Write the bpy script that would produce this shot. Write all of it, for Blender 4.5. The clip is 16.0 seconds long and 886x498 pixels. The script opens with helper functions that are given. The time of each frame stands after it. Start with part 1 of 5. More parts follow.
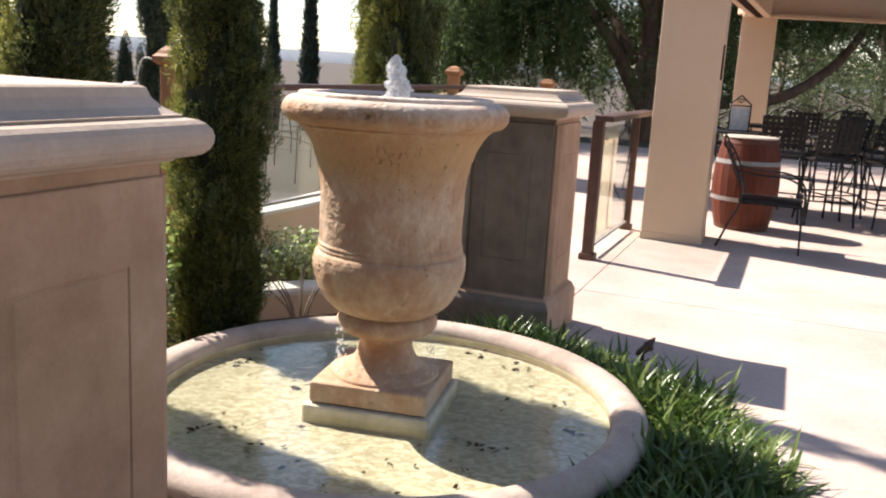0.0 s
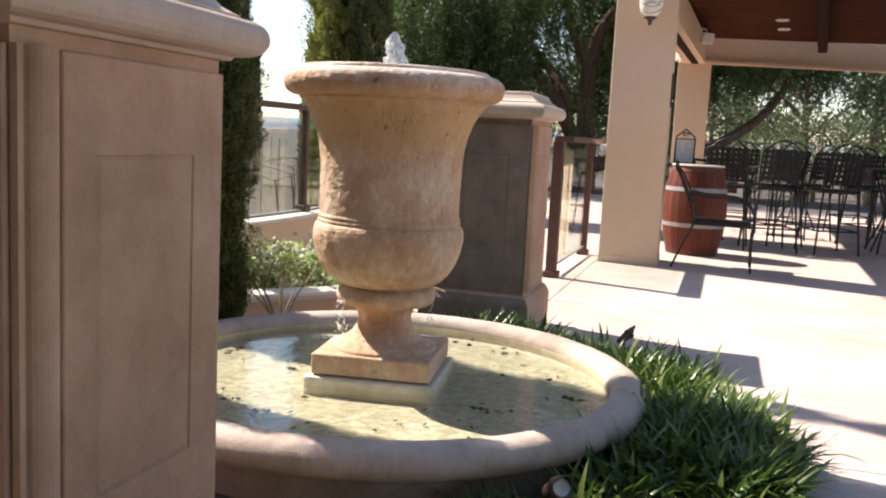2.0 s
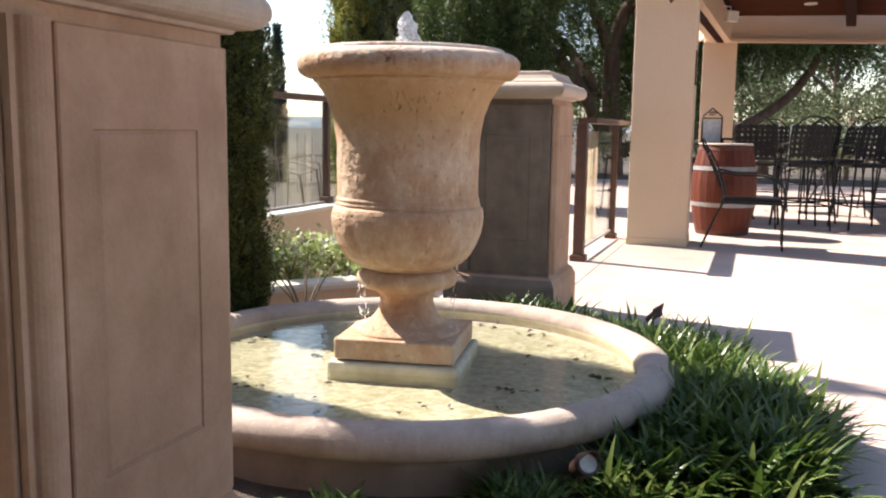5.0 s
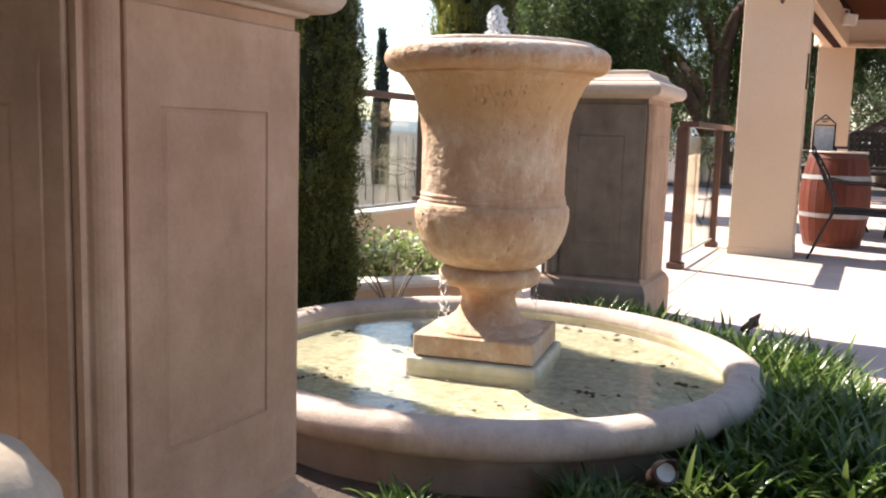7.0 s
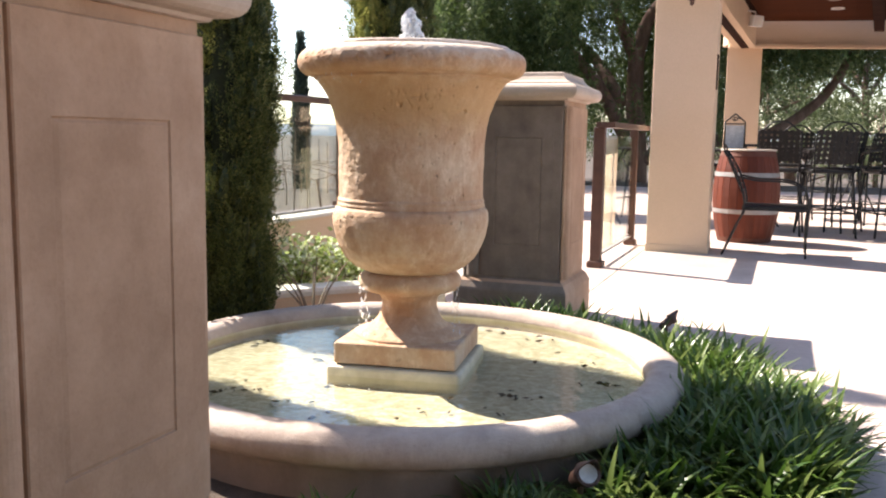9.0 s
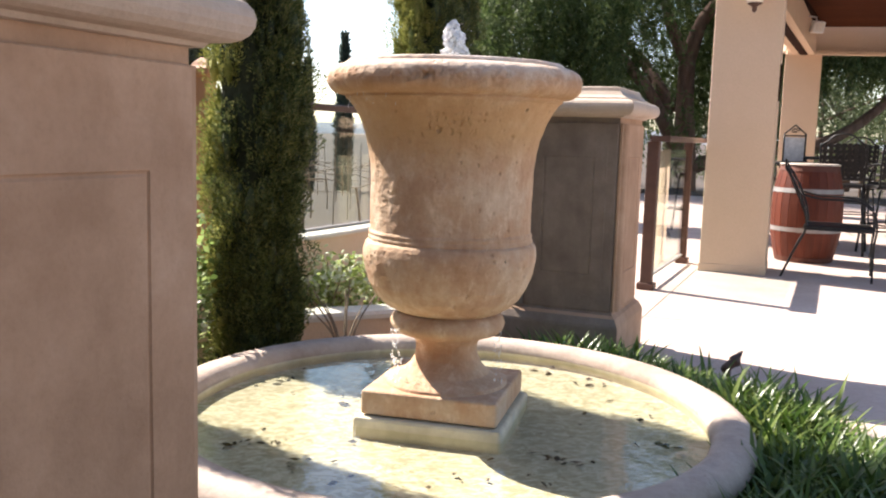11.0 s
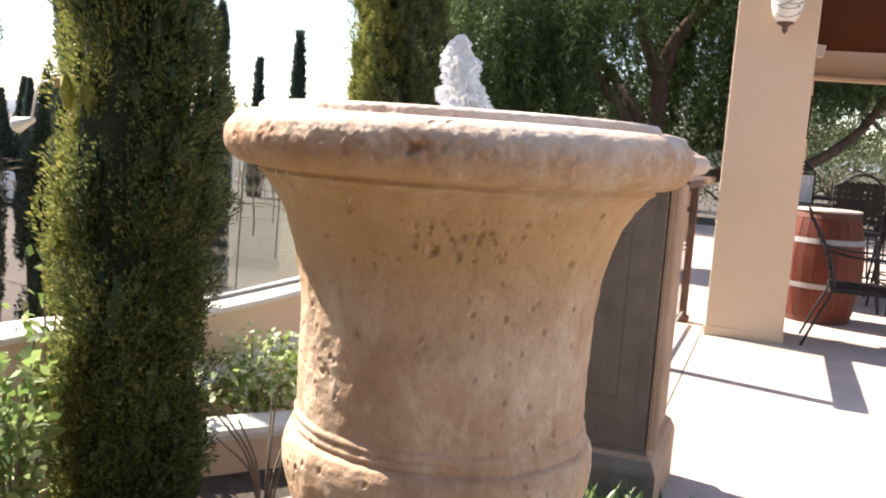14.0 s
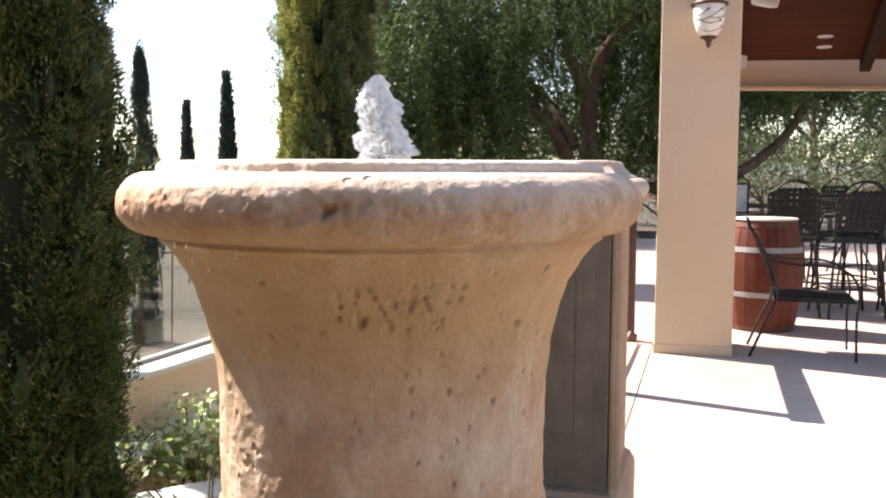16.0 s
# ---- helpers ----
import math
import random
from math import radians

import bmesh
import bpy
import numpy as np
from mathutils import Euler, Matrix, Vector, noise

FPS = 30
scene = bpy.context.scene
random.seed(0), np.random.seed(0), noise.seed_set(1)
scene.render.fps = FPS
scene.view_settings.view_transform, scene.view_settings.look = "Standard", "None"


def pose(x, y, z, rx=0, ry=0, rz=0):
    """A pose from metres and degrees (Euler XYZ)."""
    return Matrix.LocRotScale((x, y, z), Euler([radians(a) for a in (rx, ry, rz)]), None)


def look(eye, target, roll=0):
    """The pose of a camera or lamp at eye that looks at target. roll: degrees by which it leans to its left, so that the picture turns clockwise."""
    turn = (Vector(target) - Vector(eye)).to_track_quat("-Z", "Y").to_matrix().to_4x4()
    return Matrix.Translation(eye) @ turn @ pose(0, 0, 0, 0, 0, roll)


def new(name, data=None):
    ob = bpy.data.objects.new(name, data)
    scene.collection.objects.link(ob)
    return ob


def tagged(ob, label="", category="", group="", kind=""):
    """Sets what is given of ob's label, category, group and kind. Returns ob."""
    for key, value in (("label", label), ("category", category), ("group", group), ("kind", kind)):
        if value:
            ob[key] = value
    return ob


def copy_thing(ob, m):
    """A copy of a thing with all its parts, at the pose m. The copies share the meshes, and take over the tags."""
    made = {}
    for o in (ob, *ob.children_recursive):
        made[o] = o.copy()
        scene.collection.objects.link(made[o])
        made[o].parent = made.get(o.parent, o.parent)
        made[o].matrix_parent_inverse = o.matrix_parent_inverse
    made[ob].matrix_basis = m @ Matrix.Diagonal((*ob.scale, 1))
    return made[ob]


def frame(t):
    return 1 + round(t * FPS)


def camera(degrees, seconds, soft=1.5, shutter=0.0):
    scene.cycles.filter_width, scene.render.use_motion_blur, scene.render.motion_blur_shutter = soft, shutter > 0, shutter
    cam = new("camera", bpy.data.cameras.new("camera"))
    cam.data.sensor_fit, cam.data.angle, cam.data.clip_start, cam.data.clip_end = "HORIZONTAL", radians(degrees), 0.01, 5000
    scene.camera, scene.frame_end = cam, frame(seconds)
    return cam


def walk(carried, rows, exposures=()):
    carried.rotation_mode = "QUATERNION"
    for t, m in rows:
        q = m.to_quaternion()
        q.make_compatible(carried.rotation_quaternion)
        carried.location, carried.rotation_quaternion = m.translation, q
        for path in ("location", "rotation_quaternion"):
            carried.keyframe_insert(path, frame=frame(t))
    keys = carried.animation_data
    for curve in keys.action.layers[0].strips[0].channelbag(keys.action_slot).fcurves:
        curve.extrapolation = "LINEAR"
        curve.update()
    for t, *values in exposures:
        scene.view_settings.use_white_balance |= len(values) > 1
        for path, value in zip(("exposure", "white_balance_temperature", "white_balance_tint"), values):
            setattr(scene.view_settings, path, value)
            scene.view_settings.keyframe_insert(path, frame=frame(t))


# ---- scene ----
cam = camera(53.1, 16.0, soft=2.1)
PATH = [
    (0, (-0.305, 0.045, 1.511), (-0.150, 1.999, 1.113), 3.3),
    (0.5, (-0.363, 0.026, 1.504), (-0.215, 1.980, 1.101), 3.3),
    (1, (-0.440, 0.013, 1.466), (-0.324, 1.969, 1.061), 3.1),
    (1.5, (-0.478, 0.033, 1.331), (-0.327, 2.001, 1.007), 3.5),
    (2, (-0.544, -0.065, 1.152), (-0.253, 1.898, 0.901), 3.0),
    (2.5, (-0.520, -0.109, 1.140), (-0.265, 1.862, 0.918), 2.5),
    (3, (-0.509, -0.121, 1.136), (-0.264, 1.853, 0.929), 2.0),
    (3.5, (-0.512, -0.084, 1.125), (-0.257, 1.887, 0.906), 1.5),
    (4, (-0.506, -0.037, 1.107), (-0.272, 1.931, 0.839), 1.2),
    (6.5, (-0.466, -0.035, 1.086), (-0.253, 1.937, 0.826), 0.4),
    (7, (-0.428, 0.005, 1.057), (-0.429, 1.988, 0.798), 1.7),
    (7.5, (-0.384, 0.043, 1.070), (-0.346, 2.023, 0.791), 0.6),
    (8, (-0.381, 0.043, 1.062), (-0.221, 2.021, 0.814), -0.2),
    (8.2, (-0.386, 0.035, 1.066), (-0.215, 2.011, 0.812), 0.6),
    (10.3, (-0.413, 0.114, 1.039), (-0.252, 2.098, 0.848), 1.1),
    (10.5, (-0.409, 0.190, 1.020), (-0.301, 2.180, 0.855), 0.4),
    (11, (-0.380, 0.406, 1.155), (-0.306, 2.389, 0.903), 1.7),
    (11.5, (-0.384, 0.593, 1.283), (-0.232, 2.577, 1.080), 2.9),
    (12, (-0.428, 0.862, 1.375), (-0.271, 2.842, 1.148), 2.7),
    (12.5, (-0.389, 1.169, 1.415), (-0.259, 3.159, 1.266), 3.6),
    (13, (-0.366, 1.473, 1.414), (-0.297, 3.468, 1.295), 4.4),
    (13.5, (-0.379, 1.689, 1.402), (-0.179, 3.666, 1.173), 3.2),
    (14, (-0.413, 1.815, 1.351), (-0.231, 3.792, 1.110), 4.0),
    (14.5, (-0.416, 1.855, 1.371), (-0.179, 3.828, 1.148), 2.6),
    (15, (-0.412, 1.844, 1.378), (-0.167, 3.814, 1.138), 1.0),
    (15.5, (-0.402, 1.892, 1.381), (-0.169, 3.866, 1.162), -0.0),
    (16, (-0.376, 1.978, 1.388), (-0.068, 3.947, 1.214), 0.2),
]
walk(cam, [(t, look(eye, target, roll)) for t, eye, target, roll in PATH],
     [(0, 1.15, 6850, 16), (4.2, 1.38, 6850, 16), (6.5, 1.5, 6850, 16), (7.5, 1.75, 6850, 16), (8.2, 1.75, 6850, 16), (10.5, 1.52, 6850, 16), (12.5, 1.76, 6850, 16), (13.5, 1.76, 6850, 16), (14.5, 1.68, 6850, 16), (16, 1.65, 6850, 16)])

# ---- light and sky ----
SUN_DIR = Vector((-0.74, 0.62, 1.0)).normalized()
world = bpy.data.worlds.new("sky")
scene.world = world
world.use_nodes = True
wt = world.node_tree
sky = wt.nodes.new("ShaderNodeTexSky")
sky.sky_type = "NISHITA"
sky.sun_disc = False
sky.sun_elevation = math.asin(SUN_DIR.z)
sky.sun_rotation = math.atan2(SUN_DIR.x, SUN_DIR.y)
sky.air_density, sky.dust_density, sky.ozone_density = 1.0, 0.5, 1.0
wt.links.new(sky.outputs[0], wt.nodes["Background"].inputs[0])
wt.nodes["Background"].inputs[1].default_value = 0.098
sun = new("sun", bpy.data.lights.new("sun", "SUN"))
sun.data.energy, sun.data.angle, sun.data.color = 5.0, radians(0.5), (1.0, 0.955, 0.88)
sun.matrix_world = look(SUN_DIR * 40, (0, 0, 0))


# ---- materials ----
def nodes_of(name):
    m = bpy.data.materials.new(name)
    m.use_nodes = True
    return m, m.node_tree, m.node_tree.nodes["Principled BSDF"]


def link(nt, a, b):
    nt.links.new(a, b)


def noise_node(nt, scale, detail=4.0, rough=0.6, coord=None, stretch=None):
    n = nt.nodes.new("ShaderNodeTexNoise")
    n.inputs["Scale"].default_value = scale
    n.inputs["Detail"].default_value = detail
    n.inputs["Roughness"].default_value = rough
    if coord is not None:
        if stretch:
            mp = nt.nodes.new("ShaderNodeMapping")
            mp.inputs["Scale"].default_value = stretch
            link(nt, coord, mp.inputs[0])
            coord = mp.outputs[0]
        link(nt, coord, n.inputs["Vector"])
    return n


def ramp(nt, fac, stops):
    r = nt.nodes.new("ShaderNodeValToRGB")
    while len(r.color_ramp.elements) < len(stops):
        r.color_ramp.elements.new(0.5)
    for e, (p, c) in zip(r.color_ramp.elements, stops):
        e.position = p
        e.color = (*c, 1) if len(c) == 3 else c
    link(nt, fac, r.inputs[0])
    return r


def mixc(nt, fac, a, b, blend="MIX"):
    m = nt.nodes.new("ShaderNodeMix")
    m.data_type, m.blend_type = "RGBA", blend
    for socket, v in ((m.inputs[0], fac), (m.inputs[6], a), (m.inputs[7], b)):
        if isinstance(v, bpy.types.NodeSocket):
            link(nt, v, socket)
        elif isinstance(v, (int, float)):
            socket.default_value = v
        else:
            socket.default_value = (*v, 1)
    return m.outputs[2]


def bump(nt, bsdf, height, strength, distance):
    b = nt.nodes.new("ShaderNodeBump")
    b.inputs["Strength"].default_value, b.inputs["Distance"].default_value = strength, distance
    link(nt, height, b.inputs["Height"])
    link(nt, b.outputs[0], bsdf.inputs["Normal"])
    return b


def coords(nt):
    return nt.nodes.new("ShaderNodeTexCoord").outputs["Object"]


def plain(name, a, b, scale=6.0, rough=0.7, metal=0.0, bumps=0.2, dist=0.004, fine=60.0, stretch=None, vary=0.0, spec=0.5):
    """A surface of two tones at two scales, with a fine relief."""
    m, nt, bs = nodes_of(name)
    co = coords(nt)
    n1 = noise_node(nt, scale, 5, 0.6, co, stretch)
    n2 = noise_node(nt, fine, 4, 0.7, co, stretch)
    r = ramp(nt, n1.outputs[0], [(0.35, a), (0.65, b)])
    dark = tuple(c * 0.75 for c in a)
    r2 = ramp(nt, n2.outputs[0], [(0.35, (0, 0, 0)), (0.6, (1, 1, 1))])
    col = mixc(nt, r2.outputs[0], mixc(nt, 0.35, r.outputs[0], dark), r.outputs[0])
    if vary:
        oi = nt.nodes.new("ShaderNodeObjectInfo")
        hsv = nt.nodes.new("ShaderNodeHueSaturation")
        mr = nt.nodes.new("ShaderNodeMapRange")
        mr.inputs[3].default_value, mr.inputs[4].default_value = 1 - vary, 1 + vary
        link(nt, oi.outputs["Random"], mr.inputs[0])
        link(nt, mr.outputs[0], hsv.inputs["Value"])
        link(nt, col, hsv.inputs["Color"])
        col = hsv.outputs[0]
    link(nt, col, bs.inputs["Base Color"])
    bs.inputs["Roughness"].default_value, bs.inputs["Metallic"].default_value = rough, metal
    bs.inputs["Specular IOR Level"].default_value = spec
    if bumps:
        bump(nt, bs, n2.outputs[0], bumps, dist)
    return m


def cast_stone(name, a, b, c, pits=0.5, scale=3.0, streak=0.3, stain=None, sunlit_crust=None, mottle=0.0):
    """Weathered cast stone: broad blotches, downward streaks, small pits."""
    m, nt, bs = nodes_of(name)
    co = coords(nt)
    n1 = noise_node(nt, scale, 6, 0.65, co)
    n2 = noise_node(nt, 9.0, 5, 0.7, co, (1, 1, 0.25))
    n3 = noise_node(nt, 90.0, 4, 0.7, co)
    col = ramp(nt, n1.outputs[0], [(0.32, a), (0.5, b), (0.7, c)]).outputs[0]
    st = ramp(nt, n2.outputs[0], [(0.45, (0, 0, 0)), (0.75, (streak, streak, streak))]).outputs[0]
    col = mixc(nt, st, col, tuple(x * 0.62 for x in a))
    if mottle:
        n5 = noise_node(nt, 17.0, 6, 0.75, co, (1, 1, 0.6))
        n6 = noise_node(nt, 5.5, 5, 0.7, co, (1.6, 1.6, 0.35))
        col = mixc(nt, ramp(nt, n5.outputs[0], [(0.52, (0, 0, 0)), (0.72, (mottle, mottle, mottle))]).outputs[0], col, tuple(min(1, x * 1.35 + 0.06) for x in c))
        col = mixc(nt, ramp(nt, n5.outputs[0], [(0.28, (mottle, mottle, mottle)), (0.46, (0, 0, 0))]).outputs[0], col, (a[0] * 0.85, a[1] * 0.72, a[2] * 0.65))
        col = mixc(nt, ramp(nt, n6.outputs[0], [(0.55, (0, 0, 0)), (0.75, (mottle * 0.8, mottle * 0.8, mottle * 0.8))]).outputs[0], col, tuple(min(1, x * 1.2 + 0.05) for x in c))
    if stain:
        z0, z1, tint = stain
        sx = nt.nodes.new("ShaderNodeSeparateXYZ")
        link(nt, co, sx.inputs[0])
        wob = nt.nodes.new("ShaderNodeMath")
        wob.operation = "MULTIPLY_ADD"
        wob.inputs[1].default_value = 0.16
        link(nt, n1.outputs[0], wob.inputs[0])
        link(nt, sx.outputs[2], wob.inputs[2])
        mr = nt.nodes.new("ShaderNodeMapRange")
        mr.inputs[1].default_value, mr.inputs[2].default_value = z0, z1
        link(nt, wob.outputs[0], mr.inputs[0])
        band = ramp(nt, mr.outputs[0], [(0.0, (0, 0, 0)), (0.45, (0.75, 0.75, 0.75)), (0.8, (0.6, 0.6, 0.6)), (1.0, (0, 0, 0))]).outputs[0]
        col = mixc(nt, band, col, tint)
    if sunlit_crust:
        # pale crust and sunlight on the rim's top, put in above a wavering line
        r0, r1, tint = sunlit_crust
        mr = nt.nodes.new("ShaderNodeMapRange")
        mr.inputs[1].default_value, mr.inputs[2].default_value = r0, r1
        link(nt, wob.outputs[0], mr.inputs[0])
        col = mixc(nt, mr.outputs[0], col, tint)
    gr = ramp(nt, n3.outputs[0], [(0.3, (0.12, 0.12, 0.12)), (0.55, (0, 0, 0))]).outputs[0]
    col = mixc(nt, gr, col, tuple(x * 0.5 for x in a))
    v = nt.nodes.new("ShaderNodeTexVoronoi")
    v.inputs["Scale"].default_value = 26.0
    link(nt, co, v.inputs["Vector"])
    gate = ramp(nt, noise_node(nt, 4.5, 3, 0.6, co).outputs[0], [(0.56, (0, 0, 0)), (0.68, (1, 1, 1))]).outputs[0]
    pit = ramp(nt, v.outputs["Distance"], [(0.10, (1, 1, 1)), (0.22, (0, 0, 0))]).outputs[0]
    mul = nt.nodes.new("ShaderNodeMath")
    mul.operation = "MULTIPLY"
    link(nt, gate, mul.inputs[0])
    link(nt, pit, mul.inputs[1])
    dk = nt.nodes.new("ShaderNodeMath")
    dk.operation = "MULTIPLY"
    dk.inputs[1].default_value = 0.6 * pits
    link(nt, mul.outputs[0], dk.inputs[0])
    col = mixc(nt, dk.outputs[0], col, tuple(x * 0.3 for x in a))
    link(nt, col, bs.inputs["Base Color"])
    bs.inputs["Roughness"].default_value = 0.82
    bs.inputs["Specular IOR Level"].default_value = 0.3
    # height: grain plus soft swells, less the pits
    h = nt.nodes.new("ShaderNodeMath")
    h.operation = "MULTIPLY_ADD"
    h.inputs[1].default_value = -1.5 * pits
    link(nt, mul.outputs[0], h.inputs[0])
    s = nt.nodes.new("ShaderNodeMath")
    s.operation = "MULTIPLY_ADD"
    s.inputs[1].default_value = 0.35
    link(nt, n3.outputs[0], s.inputs[0])
    link(nt, noise_node(nt, 14.0, 4, 0.6, co).outputs[0], s.inputs[2])
    link(nt, s.outputs[0], h.inputs[2])
    bump(nt, bs, h.outputs[0], 0.3 + 0.35 * pits, 0.012)
    return m


def leafy(name, a, b, c, rough=0.55, trans=0.25, clump=1.7, deep=0.35, stretch=None):
    """Leaves: each blade of its own tone, with light coming through."""
    m, nt, bs = nodes_of(name)
    g = nt.nodes.new("ShaderNodeNewGeometry")
    col = ramp(nt, g.outputs["Random Per Island"], [(0.1, a), (0.5, b), (0.95, c)]).outputs[0]
    n = noise_node(nt, clump, 3, 0.6, coords(nt), stretch)
    col = mixc(nt, ramp(nt, n.outputs[0], [(0.35, (deep, deep, deep)), (0.62, (0, 0, 0))]).outputs[0], col, tuple(x * 0.6 for x in a))
    link(nt, col, bs.inputs["Base Color"])
    bs.inputs["Roughness"].default_value = rough
    bs.inputs["Specular IOR Level"].default_value = 0.35
    tr = nt.nodes.new("ShaderNodeBsdfTranslucent")
    link(nt, col, tr.inputs[0])
    mx = nt.nodes.new("ShaderNodeMixShader")
    mx.inputs[0].default_value = trans
    link(nt, bs.outputs[0], mx.inputs[1])
    link(nt, tr.outputs[0], mx.inputs[2])
    link(nt, mx.outputs[0], nt.nodes["Material Output"].inputs[0])
    return m


def clear(name, tint, ior, rough=0.0, bumps=None):
    """Clear sheet: lets light straight through, mirrors by Fresnel."""
    m, nt, bs = nodes_of(name)
    nt.nodes.remove(bs)
    t = nt.nodes.new("ShaderNodeBsdfTransparent")
    t.inputs[0].default_value = (*tint, 1)
    gl = nt.nodes.new("ShaderNodeBsdfGlossy")
    gl.inputs["Roughness"].default_value = rough
    lw = nt.nodes.new("ShaderNodeLayerWeight")
    lw.inputs["Blend"].default_value = 0.5
    pw = nt.nodes.new("ShaderNodeMath")
    pw.operation = "POWER"
    pw.inputs[1].default_value = 4.0
    link(nt, lw.outputs["Facing"], pw.inputs[0])
    fr = nt.nodes.new("ShaderNodeMath")
    fr.operation = "MULTIPLY_ADD"
    f0 = ((ior - 1) / (ior + 1)) ** 2
    fr.inputs[1].default_value, fr.inputs[2].default_value = 1 - f0, f0
    link(nt, pw.outputs[0], fr.inputs[0])
    mx = nt.nodes.new("ShaderNodeMixShader")
    if bumps:
        b = nt.nodes.new("ShaderNodeBump")
        b.inputs["Strength"].default_value, b.inputs["Distance"].default_value = bumps[1], bumps[2]
        co = coords(nt)
        n = noise_node(nt, bumps[0], 3, 0.5, co)
        link(nt, n.outputs[0], b.inputs["Height"])
        link(nt, b.outputs[0], gl.inputs["Normal"])
        link(nt, b.outputs[0], lw.inputs["Normal"])
    link(nt, fr.outputs[0], mx.inputs[0])
    link(nt, t.outputs[0], mx.inputs[1])
    link(nt, gl.outputs[0], mx.inputs[2])
    link(nt, mx.outputs[0], nt.nodes["Material Output"].inputs[0])
    return m


M_PILLAR = cast_stone("pillar_stone", (0.30, 0.182, 0.113), (0.405, 0.258, 0.168), (0.50, 0.348, 0.245), pits=0.15, scale=2.6, streak=0.22)
# lighter copy of the pillar stone; sunlight on the caps is put into it
M_CAPSTONE = cast_stone("pillar_cap_stone", (0.40, 0.315, 0.25), (0.48, 0.385, 0.31), (0.55, 0.455, 0.38), pits=0.2, scale=2.6, streak=0.2)
# darker copy of the pillar stone, for one shaded side
M_PILLAR_SHADE = cast_stone("shaded_pillar_stone", (0.15, 0.115, 0.09), (0.22, 0.172, 0.138), (0.285, 0.232, 0.19), pits=0.2, scale=2.4, streak=0.35)
M_URN = cast_stone("urn_stone", (0.40, 0.22, 0.125), (0.52, 0.345, 0.22), (0.61, 0.49, 0.365), pits=0.8, scale=3.6, streak=0.28, stain=(1.08, 1.36, (0.50, 0.31, 0.14)), sunlit_crust=(1.37, 1.47, (0.76, 0.68, 0.61)), mottle=0.45)
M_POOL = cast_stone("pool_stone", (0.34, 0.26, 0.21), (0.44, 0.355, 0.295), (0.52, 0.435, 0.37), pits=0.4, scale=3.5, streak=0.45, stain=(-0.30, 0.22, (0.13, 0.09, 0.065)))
M_PLASTER = plain("pool_plaster", (0.48, 0.42, 0.29), (0.66, 0.60, 0.45), 6.0, 0.7, bumps=0.3, dist=0.006, fine=26)


def ripple_lit_plaster():
    """Pool plaster in two tones; rippling light is painted on in small pale wavering patches."""
    m, nt, bs = nodes_of("pool_plaster")
    co = coords(nt)
    big = noise_node(nt, 2.6, 4, 0.6, co)
    small = noise_node(nt, 24.0, 3, 0.55, co, (1.0, 1.5, 1.0))
    small.inputs["Distortion"].default_value = 1.2
    a = ramp(nt, big.outputs[0], [(0.35, (0.33, 0.295, 0.205)), (0.65, (0.43, 0.40, 0.30))]).outputs[0]
    b = ramp(nt, small.outputs[0], [(0.42, (0, 0, 0)), (0.60, (0.5, 0.5, 0.5))]).outputs[0]
    col = mixc(nt, b, a, (0.78, 0.76, 0.67))
    link(nt, col, bs.inputs["Base Color"])
    bs.inputs["Roughness"].default_value = 0.6
    bump(nt, bs, small.outputs[0], 0.4, 0.01)
    return m


M_FLOOR = ripple_lit_plaster()
M_STUCCO = plain("stucco", (0.60, 0.435, 0.295), (0.645, 0.475, 0.335), 1.2, 0.9, bumps=0.3, dist=0.003, fine=120)
M_WALL = plain("wall_stucco", (0.68, 0.47, 0.30), (0.74, 0.54, 0.37), 1.6, 0.9, bumps=0.3, dist=0.003, fine=90)
M_CAP = plain("wall_cap_stone", (0.70, 0.62, 0.52), (0.76, 0.69, 0.60), 4.0, 0.85, bumps=0.2)
M_PATIO = plain("patio_concrete", (0.43, 0.325, 0.275), (0.56, 0.455, 0.40), 1.1, 0.85, bumps=0.3, dist=0.005, fine=30)
M_SOIL = plain("bed_soil", (0.05, 0.035, 0.025), (0.10, 0.07, 0.05), 9, 0.95, bumps=0.9, dist=0.02, fine=40)
M_GROUND = plain("vineyard_soil", (0.052, 0.037, 0.026), (0.088, 0.064, 0.046), 0.25, 0.95, bumps=0.5, dist=0.03, fine=7)
M_BRONZE = plain("bronze_paint", (0.07, 0.035, 0.025), (0.10, 0.05, 0.035), 8, 0.5, 0.2, bumps=0.1)
M_IRON = plain("black_iron", (0.012, 0.012, 0.013), (0.022, 0.021, 0.020), 20, 0.5, 0.4, bumps=0.1)
M_BARREL = plain("barrel_wood", (0.076, 0.016, 0.008), (0.116, 0.027, 0.012), 5, 0.55, bumps=0.2, fine=40, stretch=(1, 1, 0.1), vary=0.2, spec=0.25)
M_HOOP = plain("hoop_steel", (0.24, 0.23, 0.22), (0.34, 0.325, 0.31), 10, 0.6, 0.4, bumps=0.1)
M_RUSTHOOP = plain("rusty_hoop", (0.10, 0.035, 0.022), (0.15, 0.06, 0.04), 14, 0.7, 0.3, bumps=0.15)
M_TOPWOOD = plain("barrel_head_wood", (0.42, 0.36, 0.30), (0.52, 0.46, 0.40), 6, 0.6, bumps=0.2, stretch=(1, 0.1, 1))
M_CEDAR = plain("cedar_post", (0.32, 0.14, 0.055), (0.44, 0.21, 0.09), 5, 0.7, bumps=0.3, fine=60, stretch=(1, 1, 0.08))
M_CEIL = plain("ceiling_wood", (0.042, 0.0105, 0.003), (0.066, 0.018, 0.005), 3, 0.85, bumps=0.2, fine=40, stretch=(0.1, 1, 1), spec=0.08)
